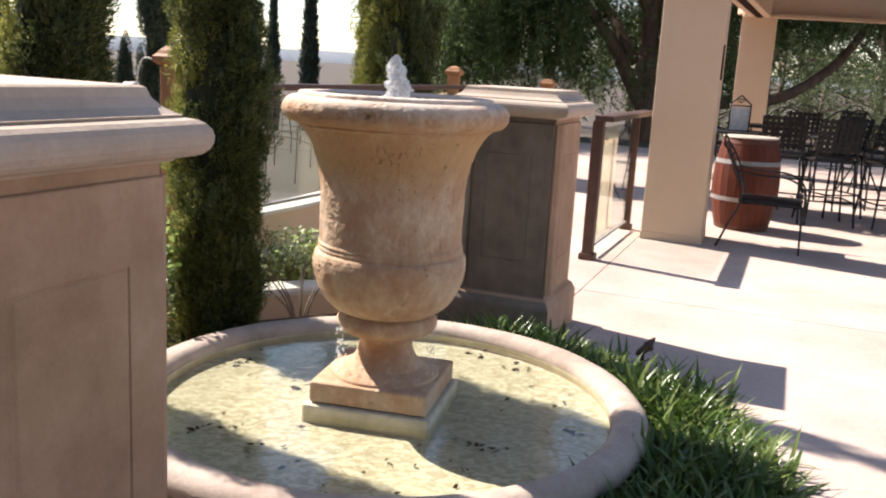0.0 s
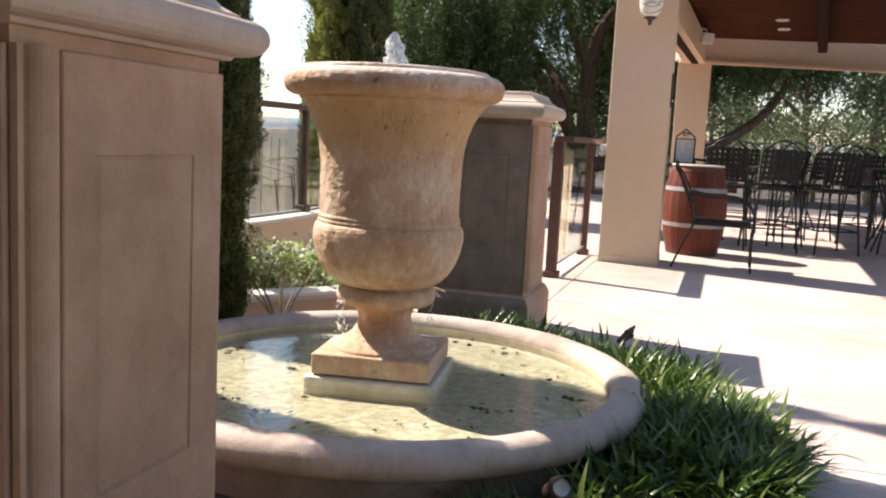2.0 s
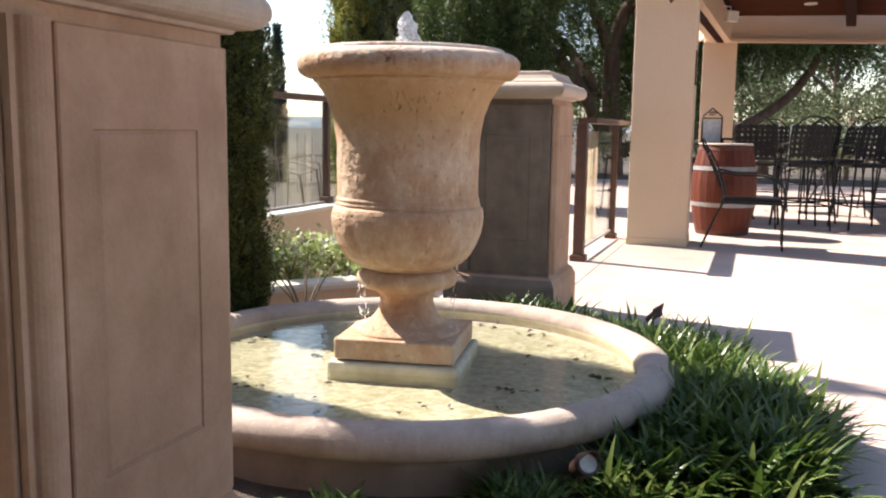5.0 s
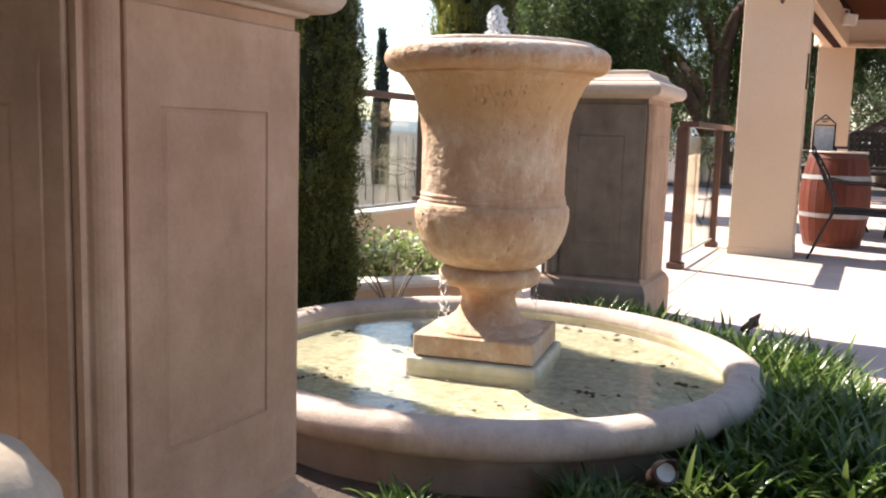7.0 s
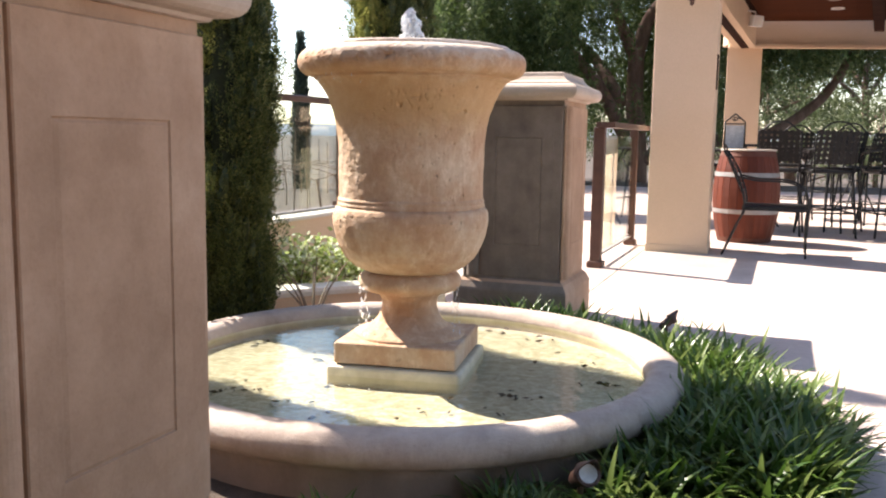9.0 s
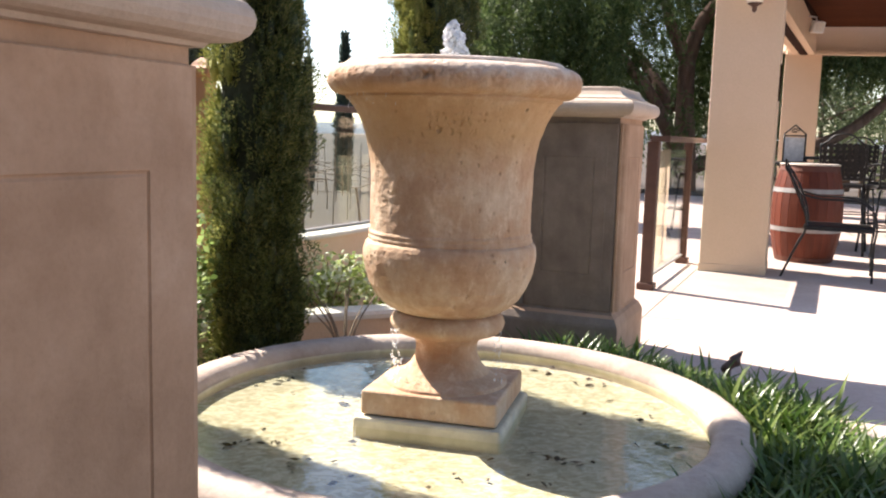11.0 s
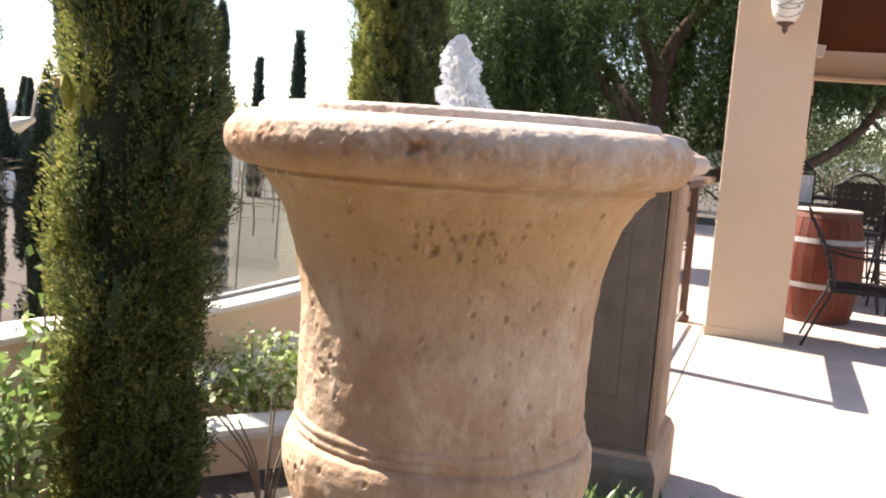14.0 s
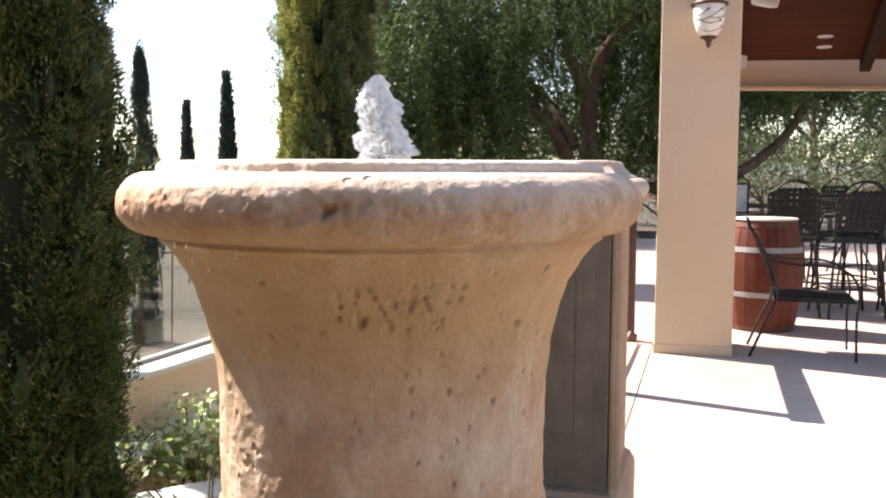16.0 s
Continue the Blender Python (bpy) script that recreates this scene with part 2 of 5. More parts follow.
M_RAFTER = plain("rafter_wood", (0.022, 0.008, 0.005), (0.038, 0.014, 0.008), 4, 0.85, bumps=0.2, spec=0.08)
M_GLASS = clear("rail_glass", (0.90, 0.95, 0.93), 1.45)
M_WATER = clear("pool_water", (0.93, 0.93, 0.84), 1.33, 0.025, (16.0, 0.35, 0.008))
M_URNWATER = clear("urn_water", (0.80, 0.85, 0.82), 1.33, 0.02, (30.0, 0.7, 0.02))
M_CYP = leafy("cypress_leaf", (0.058, 0.090, 0.028), (0.125, 0.152, 0.050), (0.29, 0.285, 0.105), trans=0.38, clump=11.0, deep=0.6)
# sunlit copy of the cypress leaf, for the sunward flank
M_CYPSUN = leafy("cypress_sunlit_leaf", (0.16, 0.19, 0.045), (0.26, 0.275, 0.07), (0.40, 0.37, 0.11), trans=0.4, clump=6.0, deep=0.3)
# near-black tones stand in for shade deep in the foliage
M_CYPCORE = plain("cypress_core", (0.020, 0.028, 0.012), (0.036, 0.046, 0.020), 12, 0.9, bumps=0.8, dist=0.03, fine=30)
M_CYPIN = leafy("cypress_shaded_inner", (0.026, 0.042, 0.016), (0.045, 0.066, 0.024), (0.075, 0.095, 0.036), trans=0.2, clump=11.0, deep=0.5)
# a slight blue distance haze is put into this green
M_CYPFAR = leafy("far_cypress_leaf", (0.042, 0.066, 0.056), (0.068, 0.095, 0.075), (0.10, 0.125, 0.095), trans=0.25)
M_PEPPER = leafy("pepper_leaf", (0.046, 0.079, 0.021), (0.084, 0.127, 0.037), (0.155, 0.20, 0.073), trans=0.46, clump=0.8, deep=0.6)
M_OLIVE = leafy("pale_leaf", (0.06, 0.085, 0.033), (0.10, 0.13, 0.055), (0.175, 0.20, 0.10), trans=0.4)
M_STRAP = leafy("strap_leaf", (0.040, 0.085, 0.014), (0.080, 0.145, 0.024), (0.23, 0.29, 0.09), rough=0.3, trans=0.3)
M_SHRUB = leafy("shrub_leaf", (0.24, 0.30, 0.08), (0.46, 0.50, 0.18), (0.86, 0.85, 0.66), trans=0.5, deep=0.2)
M_ROSE = leafy("rose_leaf", (0.12, 0.20, 0.05), (0.24, 0.33, 0.10), (0.44, 0.50, 0.24), trans=0.5, deep=0.2)
M_BARK = plain("bark", (0.10, 0.06, 0.04), (0.17, 0.11, 0.08), 6, 0.9, bumps=0.9, dist=0.03, fine=18, stretch=(1, 1, 0.3))
M_TWIG = plain("twig", (0.19, 0.13, 0.085), (0.28, 0.20, 0.14), 20, 0.8, bumps=0.3)
# haze over the far hills is put into their blue-grey
M_HILL = plain("hazy_hill", (0.20, 0.23, 0.26), (0.27, 0.29, 0.31), 0.01, 1.0, bumps=0, fine=0.05)
M_OPAL = plain("opal_glass", (0.72, 0.68, 0.60), (0.80, 0.77, 0.70), 12, 0.25, bumps=0.05)
M_SIGN = plain("sign_panel", (0.42, 0.44, 0.45), (0.60, 0.62, 0.62), 18, 0.5, bumps=0.1)
M_ROUNDSTONE = plain("round_stone", (0.36, 0.29, 0.21), (0.46, 0.38, 0.29), 7, 0.7, bumps=0.3)
M_DEBRIS = plain("wet_leaf_litter", (0.05, 0.03, 0.018), (0.09, 0.055, 0.03), 20, 0.7, bumps=0.2)
M_WHITE = plain("white_paint", (0.75, 0.73, 0.70), (0.80, 0.78, 0.75), 8, 0.5, bumps=0.05)


def froth():
    m, nt, bs = nodes_of("white_water")
    bs.inputs["Base Color"].default_value = (0.98, 0.98, 0.99, 1)
    bs.inputs["Roughness"].default_value = 0.12
    bs.inputs["IOR"].default_value = 1.33
    bs.inputs["Transmission Weight"].default_value = 0.1
    n = noise_node(nt, 60, 3, 0.6, coords(nt))
    bump(nt, bs, n.outputs[0], 0.4, 0.006)
    tr = nt.nodes.new("ShaderNodeBsdfTranslucent")
    tr.inputs[0].default_value = (1.0, 1.0, 1.0, 1)
    mx = nt.nodes.new("ShaderNodeMixShader")
    mx.inputs[0].default_value = 0.85
    link(nt, bs.outputs[0], mx.inputs[1])
    link(nt, tr.outputs[0], mx.inputs[2])
    tp = nt.nodes.new("ShaderNodeBsdfTransparent")
    m2 = nt.nodes.new("ShaderNodeMixShader")
    m2.inputs[0].default_value = 0.55
    link(nt, mx.outputs[0], m2.inputs[1])
    link(nt, tp.outputs[0], m2.inputs[2])
    link(nt, m2.outputs[0], nt.nodes["Material Output"].inputs[0])
    return m


M_FROTH = froth()


# ---- mesh helpers ----
def mesh_of(name, src, mat, smooth=False):
    me = bpy.data.meshes.new(name)
    if isinstance(src, bmesh.types.BMesh):
        src.to_mesh(me)
        src.free()
    else:
        v, f = src
        if isinstance(v, np.ndarray):
            k = f.shape[1]
            me.vertices.add(len(v))
            me.vertices.foreach_set("co", np.ascontiguousarray(v, dtype=np.float32).ravel())
            me.loops.add(f.size)
            me.loops.foreach_set("vertex_index", np.ascontiguousarray(f, dtype=np.int32).ravel())
            me.polygons.add(len(f))
            me.polygons.foreach_set("loop_start", np.arange(0, f.size, k, dtype=np.int32))
            me.update(calc_edges=True)
            me.validate()
        else:
            me.from_pydata(v, [], f)
    me.materials.append(mat)
    if smooth:
        me.shade_smooth()
    return me


def part(name, src, mat, parent, label="", smooth=False, at=None):
    ob = new(name, mesh_of(name, src, mat, smooth))
    ob.parent = parent
    if at is not None:
        ob.matrix_basis = at
    return tagged(ob, label)


def thing(name, label, category, at=None, group="", kind=""):
    ob = new(name)
    ob.empty_display_size = 0.1
    if at is not None:
        ob.matrix_basis = at
    return tagged(ob, label, category, group, kind)


def single(name, src, mat, label, category, at=None, group="", kind="", smooth=False):
    ob = new(name, mesh_of(name, src, mat, smooth))
    if at is not None:
        ob.matrix_basis = at
    return tagged(ob, label, category, group, kind)


def box(x0, y0, z0, x1, y1, z1, bevel=0.0, seg=2, bm=None):
    out = bm or bmesh.new()
    r = bmesh.ops.create_cube(out, size=1.0, matrix=Matrix.Translation(((x0 + x1) / 2, (y0 + y1) / 2, (z0 + z1) / 2)) @ Matrix.Diagonal((x1 - x0, y1 - y0, z1 - z0, 1)))
    if bevel:
        es = list({e for v in r["verts"] for e in v.link_edges})
        bmesh.ops.bevel(out, geom=es, offset=bevel, segments=seg, affect="EDGES", profile=0.5)
    return out


def lathe(profile, seg=48, wobble=0.0, close=True):
    """Turn (radius, height) pairs round the z axis; a radius of 0 closes an end."""
    v, f = [], []
    rows = []
    for r, z in profile:
        if r <= 1e-6:
            rows.append([len(v)])
            v.append((0, 0, z))
        else:
            row = []
            for i in range(seg):
                a = 2 * math.pi * i / seg
                w = 1 + wobble * noise.noise((math.cos(a) * r * 6, math.sin(a) * r * 6, z * 6)) if wobble else 1
                row.append(len(v))
                v.append((r * w * math.cos(a), r * w * math.sin(a), z))
            rows.append(row)
    for a, b in zip(rows, rows[1:]):
        if len(a) == 1 and len(b) == 1:
            continue
        for i in range(seg):
            j = (i + 1) % seg
            if len(a) == 1:
                f.append((a[0], b[j], b[i]))
            elif len(b) == 1:
                f.append((a[i], a[j], b[0]))
            else:
                f.append((a[i], a[j], b[j], b[i]))
    return v, [tuple(reversed(q)) for q in f] if profile[0][1] > profile[-1][1] else f


def tube(points, radii, seg=8):
    """A round bar or limb through the points, capped."""
    pts = [Vector(p) for p in points]
    if isinstance(radii, (int, float)):
        radii = [radii] * len(pts)
    v, f = [], []
    up = Vector((0.13, 0.21, 0.97))
    for i, p in enumerate(pts):
        t = (pts[min(i + 1, len(pts) - 1)] - pts[max(i - 1, 0)]).normalized()
        a = t.cross(up)
        if a.length < 0.05:
            a = t.cross(Vector((1, 0, 0)))
        a.normalize()
        b = t.cross(a)
        for k in range(seg):
            w = 2 * math.pi * k / seg
            v.append(p + (a * math.cos(w) + b * math.sin(w)) * radii[i])
    for i in range(len(pts) - 1):
        for k in range(seg):
            n = (k + 1) % seg
            f.append((i * seg + k, i * seg + n, (i + 1) * seg + n, (i + 1) * seg + k))
    f.append(tuple(reversed(range(seg))))
    f.append(tuple(range((len(pts) - 1) * seg, len(pts) * seg)))
    return v, f


def curve(points, n=12):
    """Catmull-Rom through the points."""
    p = [Vector(q) for q in points]
    p = [p[0] * 2 - p[1]] + p + [p[-1] * 2 - p[-2]]
    out = []
    for i in range(1, len(p) - 2):
        for k in range(n):
            t = k / n
            a, b, c, d = p[i - 1], p[i], p[i + 1], p[i + 2]
            out.append(0.5 * ((2 * b) + (c - a) * t + (2 * a - 5 * b + 4 * c - d) * t * t + (3 * b - a - 3 * c + d) * t ** 3))
    out.append(p[-2])
    return out


def sweep(path, section):
    """Carry a section (sideways, up) along a level path; sideways is to the right of the way."""
    p = [Vector(q) for q in path]
    v, f = [], []
    k = len(section)
    for i, q in enumerate(p):
        t = p[min(i + 1, len(p) - 1)] - p[max(i - 1, 0)]
        t.z = 0
        t.normalize()
        side = Vector((t.y, -t.x, 0))
        for s, u in section:
            v.append(q + side * s + Vector((0, 0, u)))
    for i in range(len(p) - 1):
        for j in range(k):
            n = (j + 1) % k
            f.append((i * k + j, (i + 1) * k + j, (i + 1) * k + n, i * k + n))
    f.append(tuple(range(k)))
    f.append(tuple(reversed(range((len(p) - 1) * k, len(p) * k))))
    return v, f


def square_sweep(profile, chamfer=0.0, bm=None):
    """A square body turned from (half width, height) pairs, with clipped corners."""
    v, f = [], []
    for h, z in profile:
        c = min(chamfer, h * 0.5)
        if c:
            v += [(h, -h + c, z), (h, h - c, z), (h - c, h, z), (-h + c, h, z), (-h, h - c, z), (-h, -h + c, z), (-h + c, -h, z), (h - c, -h, z)]
        else:
            v += [(h, -h, z), (h, h, z), (-h, h, z), (-h, -h, z)]
    k = 8 if chamfer else 4
    for i in range(len(profile) - 1):
        for j in range(k):
            n = (j + 1) % k
            f.append((i * k + j, i * k + n, (i + 1) * k + n, (i + 1) * k + j))
    f.append(tuple(reversed(range(k))))
    f.append(tuple(range((len(profile) - 1) * k, len(profile) * k)))
    return v, f


RNG = np.random.default_rng(7)


def unit(a):
    return a / np.maximum(np.linalg.norm(a, axis=1, keepdims=True), 1e-9)


def blades(base, way, length, width, fold=0.25, bend=0.0, face=None):
    """Leaves as two joined quads each, folded along the rib: bases, ways, lengths, widths as arrays."""
    n = len(base)
    way = unit(way)
    ref = unit(RNG.normal(size=(n, 3)))
    if face is not None:
        ref = unit(unit(face) + ref * 0.55)
    side = unit(np.cross(way, ref))
    nor = np.cross(side, way)
    L, W = length[:, None], width[:, None]
    mid = base + way * L * 0.5 + nor * L * bend * 0.3
    tip = base + way * L - nor * L * bend
    a = mid + side * W * 0.5 - nor * W * fold
    b = mid - side * W * 0.5 - nor * W * fold
    v = np.stack([base, a, tip, b], 1).reshape(-1, 3)
    q = np.arange(n)[:, None] * 4
    f = np.concatenate([q + [[0, 1, 2]], q + [[0, 2, 3]]])
    return v, f


def join_tubes(pieces):
    v, f = [], []
    for a, q in pieces:
        o = len(v)
        v += [tuple(p) for p in a]
        f += [tuple(i + o for i in t) for t in q]
    return v, f


# ---- the setting ----
URN = Vector((-0.24, 3.52, 0.04))
PYAW = -25.5
CYAW = -24.0

# far ground, one sheet to the horizon
g = bmesh.new()
bmesh.ops.create_grid(g, x_segments=80, y_segments=80, size=1.0)
for v in g.verts:
    r = max(abs(v.co.x), abs(v.co.y))
    k = (0.06 * r + 0.94 * r ** 4) / max(r, 1e-6)
    x, y = v.co.x * k * 3200, v.co.y * k * 3200
    d = math.hypot(x, y)
    v.co = (x, y, -0.16 - 0.02 * min(max(d - 9, 0), 60) + (0.002 * min(max(d - 90, 0), 900)))
single("ground", g, M_GROUND, "dry tan vineyard soil and far fields", "ground", kind="structure", smooth=True)


def ridge(name, r, h0, h1, a0, a1, seed, label):
    v, f = [], []
    n = 120
    for i in range(n + 1):
        a = radians(a0 + (a1 - a0) * i / n)
        h = h0 + (h1 - h0) * (0.5 + 0.5 * noise.noise((i * 0.11, seed, 0))) + 2.0 * noise.noise((i * 0.7, seed, 3))
        x, y = math.sin(a) * r, math.cos(a) * r
        v += [(x, y, -6), (x * 1.02, y * 1.02, h), (x * 1.2, y * 1.2, -6)]
    for i in range(n):
        for k in range(2):
            f.append((i * 3 + k, i * 3 + 3 + k, i * 3 + 4 + k, i * 3 + 1 + k))
    return single(name, (v, f), M_HILL, label, "hill", kind="structure", smooth=True)


ridge("backdrop_hills", 1500, 15, 26, -70, 60, 4.2, "wooded hills on the horizon, haze painted in as blue-grey")

# soil of the planting bed, widened out of view to cut bounced light
gb = bmesh.new()
bmesh.ops.create_grid(gb, x_segments=30, y_segments=60, size=1.0)
for v in gb.verts:
    v.co = (-1.2 + v.co.x * 2.6, -1.6 + v.co.y * 7.4, -0.045 + 0.02 * noise.noise((v.co.x * 9, v.co.y * 20, 0)))
single("bed_mulch", gb, M_SOIL, "dark mulch of the planting bed, widened unseen to cut bounced light", "soil", kind="structure", smooth=True)
BED = lathe([(0, 0.02), (0.9, 0.02), (1.3, 0.0), (1.62, -0.04), (1.66, -0.14)][::-1], 64)
single("bed_soil", BED, M_SOIL, "dark mulch soil of the planting bed", "soil", Matrix.Translation((URN.x, URN.y, -0.02)), kind="structure")


def flat_poly(pts, z0, z1, bm=None):
    out = bm or bmesh.new()
    vs = [out.verts.new((x, y, z1)) for x, y in pts]
    fc = out.faces.new(vs)
    if fc.normal.z < 0:
        fc.normal_flip()
    r = bmesh.ops.extrude_face_region(out, geom=[fc])
    bmesh.ops.translate(out, vec=(0, 0, z0 - z1), verts=[e for e in r["geom"] if isinstance(e, bmesh.types.BMVert)])
    bmesh.ops.recalc_face_normals(out, faces=out.faces)
    return out


# patio: level slabs between joints
arc = [(URN.x + 1.56 * math.cos(radians(a)), URN.y + 1.56 * math.sin(radians(a))) for a in range(62, -40, -6)]
PATIO = [(0.1, 5.75), (0.2, 6.9), (0.9, 9.6), (2.3, 13.2), (4.3, 23.0), (30.0, 17.0), (30.0, -9.0), (1.15, -9.0), (1.10, 1.0)] + arc[::-1]
patio = thing("patio", "pale pinkish stamped concrete patio with sawn joints", "patio", kind="structure")
N1, N2 = Vector((0.4305, 0.9026, 0)), Vector((0.9026, -0.4305, 0))
P0 = Vector((1.20, 6.20, 0))
for i in range(-4, 5):
    for j in range(-3, 8):
        b = flat_poly(PATIO, -0.22, 0.0)
        for n, k, step, gap in ((N1, i, 2.9, 0.004), (N2, j, 3.1, 0.004)):
            p = P0 + n * (k * step + gap)
            q = P0 + n * ((k + 1) * step - gap)
            for co, no in ((p, -n), (q, n)):
                geo = b.verts[:] + b.edges[:] + b.faces[:]
                r = bmesh.ops.bisect_plane(b, geom=geo, plane_co=co, plane_no=no, clear_outer=True)
                ed = [e for e in r["geom_cut"] if isinstance(e, bmesh.types.BMEdge)]
                if ed:
                    bmesh.ops.holes_fill(b, edges=ed)
        if len(b.faces) < 4:
            b.free()
            continue
        bmesh.ops.triangulate(b, faces=b.faces[:])
        part("slab", b, M_PATIO, patio)
base = flat_poly(PATIO, -0.30, -0.012)
bmesh.ops.triangulate(base, faces=base.faces[:])
part("joint_bed", base, M_SOIL, patio)


# ---- stone pillars ----
def pillar(neck, at, label, w, shade_side=False):
    """Square cast-stone pillar: plinth, panelled shaft with corner beads, stepped cap."""
    t = thing("stone_pillar", label, "pillar", at, "pillars by the fountain")
    zb = -0.2
    pl = part("plinth", square_sweep([(w + 0.05, zb), (w + 0.05, 0.20), (w + 0.047, 0.215), (w + 0.03, 0.25), (w + 0.012, 0.265), (w + 0.004, 0.285)]), M_PILLAR, t)
    z0, z1 = 0.27, neck
    shaft = square_sweep([(w, z0), (w, z1)], 0.0)
    sh = part("shaft", shaft, M_PILLAR, t)
    if shade_side:
        # shade on the side towards the fountain is put into a darker stone
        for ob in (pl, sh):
            ob.data.materials.append(M_PILLAR_SHADE)
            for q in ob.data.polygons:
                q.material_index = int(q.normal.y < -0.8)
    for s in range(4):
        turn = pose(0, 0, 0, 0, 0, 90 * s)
        stone = M_PILLAR_SHADE if shade_side and s == 0 else M_PILLAR
        # raised slab with a sunk field: narrow grooves mark its double frame
        fr = bmesh.new()
        pz0, pz1, mid, px = z0 + 0.20, z1 - 0.205, 0.03, w - 0.148
        rings = [(0.055, 0.066, 0.085, 0.0003), (0.012, 0.064, 0.040, 0.004), (0.004, 0.004, 0.004, 0.0055), (0.0015, 0.0015, 0.0015, 0.0015), (-0.0015, -0.0015, -0.0015, 0.0015), (-0.012, -0.006, -0.006, 0.0045)]
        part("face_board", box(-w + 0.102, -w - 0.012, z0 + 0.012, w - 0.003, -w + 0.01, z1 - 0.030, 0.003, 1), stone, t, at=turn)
        vs = []
        for left, right, dz, dep in rings:
            vs.append([fr.verts.new((hx, -w - 0.012 - dep, zz)) for hx, zz in ((mid - px - left, pz0 - dz), (mid + px + right, pz0 - dz), (mid + px + right, pz1 + dz), (mid - px - left, pz1 + dz))])
        for a, c in zip(vs, vs[1:]):
            for k in range(4):
                fr.faces.new((a[k], a[(k + 1) % 4], c[(k + 1) % 4], c[k]))
        fr.faces.new(vs[-1])
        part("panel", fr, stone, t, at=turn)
        # corner moulding: a sharp fillet, a half-round and a quirk beside it
        edge = [(-w - 0.004, 0.004), (-w - 0.002, 0.016), (-w + 0.008, 0.018), (-w + 0.014, 0.010)]
        edge += [(-w + 0.050 - 0.034 * math.cos(radians(q)), 0.008 + 0.030 * math.sin(radians(q))) for q in range(10, 171, 16)]
        edge += [(-w + 0.086, 0.001), (-w + 0.104, 0.001)]
        bd = bmesh.new()
        lo = [bd.verts.new((x, -w - d, z0 + 0.012)) for x, d in edge]
        hi = [bd.verts.new((x, -w - d, z1 - 0.030)) for x, d in edge]
        for k in range(len(edge) - 1):
            bd.faces.new((lo[k], lo[k + 1], hi[k + 1], hi[k]))
        bd.faces.new(hi)
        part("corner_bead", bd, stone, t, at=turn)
    c = neck
    prof = [(w - 0.01, c - 0.002), (w + 0.018, c), (w + 0.024, c + 0.008)]
    for k in range(9):
        a = -80 + 170 * k / 8
        prof.append((w + 0.042 + 0.038 * math.cos(radians(a)), c + 0.05 + 0.04 * math.sin(radians(a))))
    prof += [(w + 0.030, c + 0.092), (w + 0.033, c + 0.097), (w + 0.026, c + 0.099), (w + 0.004, c + 0.112), (w - 0.012, c + 0.132), (w - 0.018, c + 0.150), (w - 0.026, c + 0.154)]
    part("cap", square_sweep(prof), M_CAPSTONE, t, "moulded stone cap with sunlight put into its paler tone")
    return t


pillar(1.29, pose(-1.150, 1.785, 0, 0, 0, PYAW), "tall pinkish cast-stone pillar with sunk panels beside the pool", 0.295)
pillar(1.275, pose(0.525, 5.235, 0, 0, 0, PYAW), "cast-stone pillar with sunk panels behind the fountain, its pool side painted shaded", 0.28, True)


# ---- fountain ----
def arc_pts(cx, cz, r, a0, a1, n):
    return [(cx + r * math.cos(radians(a0 + (a1 - a0) * i / n)), cz + r * math.sin(radians(a0 + (a1 - a0) * i / n))) for i in range(n + 1)]


fountain = thing("fountain_pool", "round cast-stone fountain pool with a thick rounded rim", "fountain", Matrix.Translation(URN))
wall = [(0.93, -0.25), (1.01, -0.25), (1.01, -0.05), (0.995, 0.02), (1.0, 0.055), (1.026, 0.078)] + arc_pts(1.016, 0.124, 0.058, -60, 90, 8) + arc_pts(0.985, 0.124, 0.058, 90, 180, 6)[1:] + [(0.935, 0.085), (0.95, 0.0), (0.95, -0.13)]
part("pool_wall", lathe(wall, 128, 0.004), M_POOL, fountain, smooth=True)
part("pool_floor", lathe([(0.955, 0.098), (0.94, 0.090), (0.5, 0.084), (0, 0.084)], 96), M_FLOOR, fountain, "pale yellow plaster floor of the pool with painted ripple light", smooth=True)
part("pool_lining", lathe([(0.924, 0.132), (0.926, 0.11), (0.934, 0.090)], 96), M_PLASTER, fountain, smooth=True)
part("pool_water", lathe([(0.9355, 0.122), (0, 0.122)], 96), M_WATER, fountain, "shallow clear rippled water", smooth=True)
SYAW = -17.0
part("lower_slab", box(-0.26, -0.26, 0.0, 0.26, 0.26, 0.158, 0.012), M_PLASTER, fountain, "pale square slab under water", at=pose(0, 0, 0, 0, 0, SYAW))

urn = thing("stone_urn", "weathered tan stone urn fountain with a rolled rim", "urn", Matrix.Translation(URN))
part("foot_slab", box(-0.238, -0.238, 0.162, 0.238, 0.238, 0.246, 0.010, 3), M_URN, urn, at=pose(0, 0, 0, 0, 0, SYAW), smooth=False)
prof = [(0.222, 0.244), (0.218, 0.256), (0.19, 0.266), (0.155, 0.282), (0.132, 0.305), (0.115, 0.335), (0.109, 0.365), (0.112, 0.39), (0.125, 0.412), (0.14, 0.42), (0.165, 0.424)]
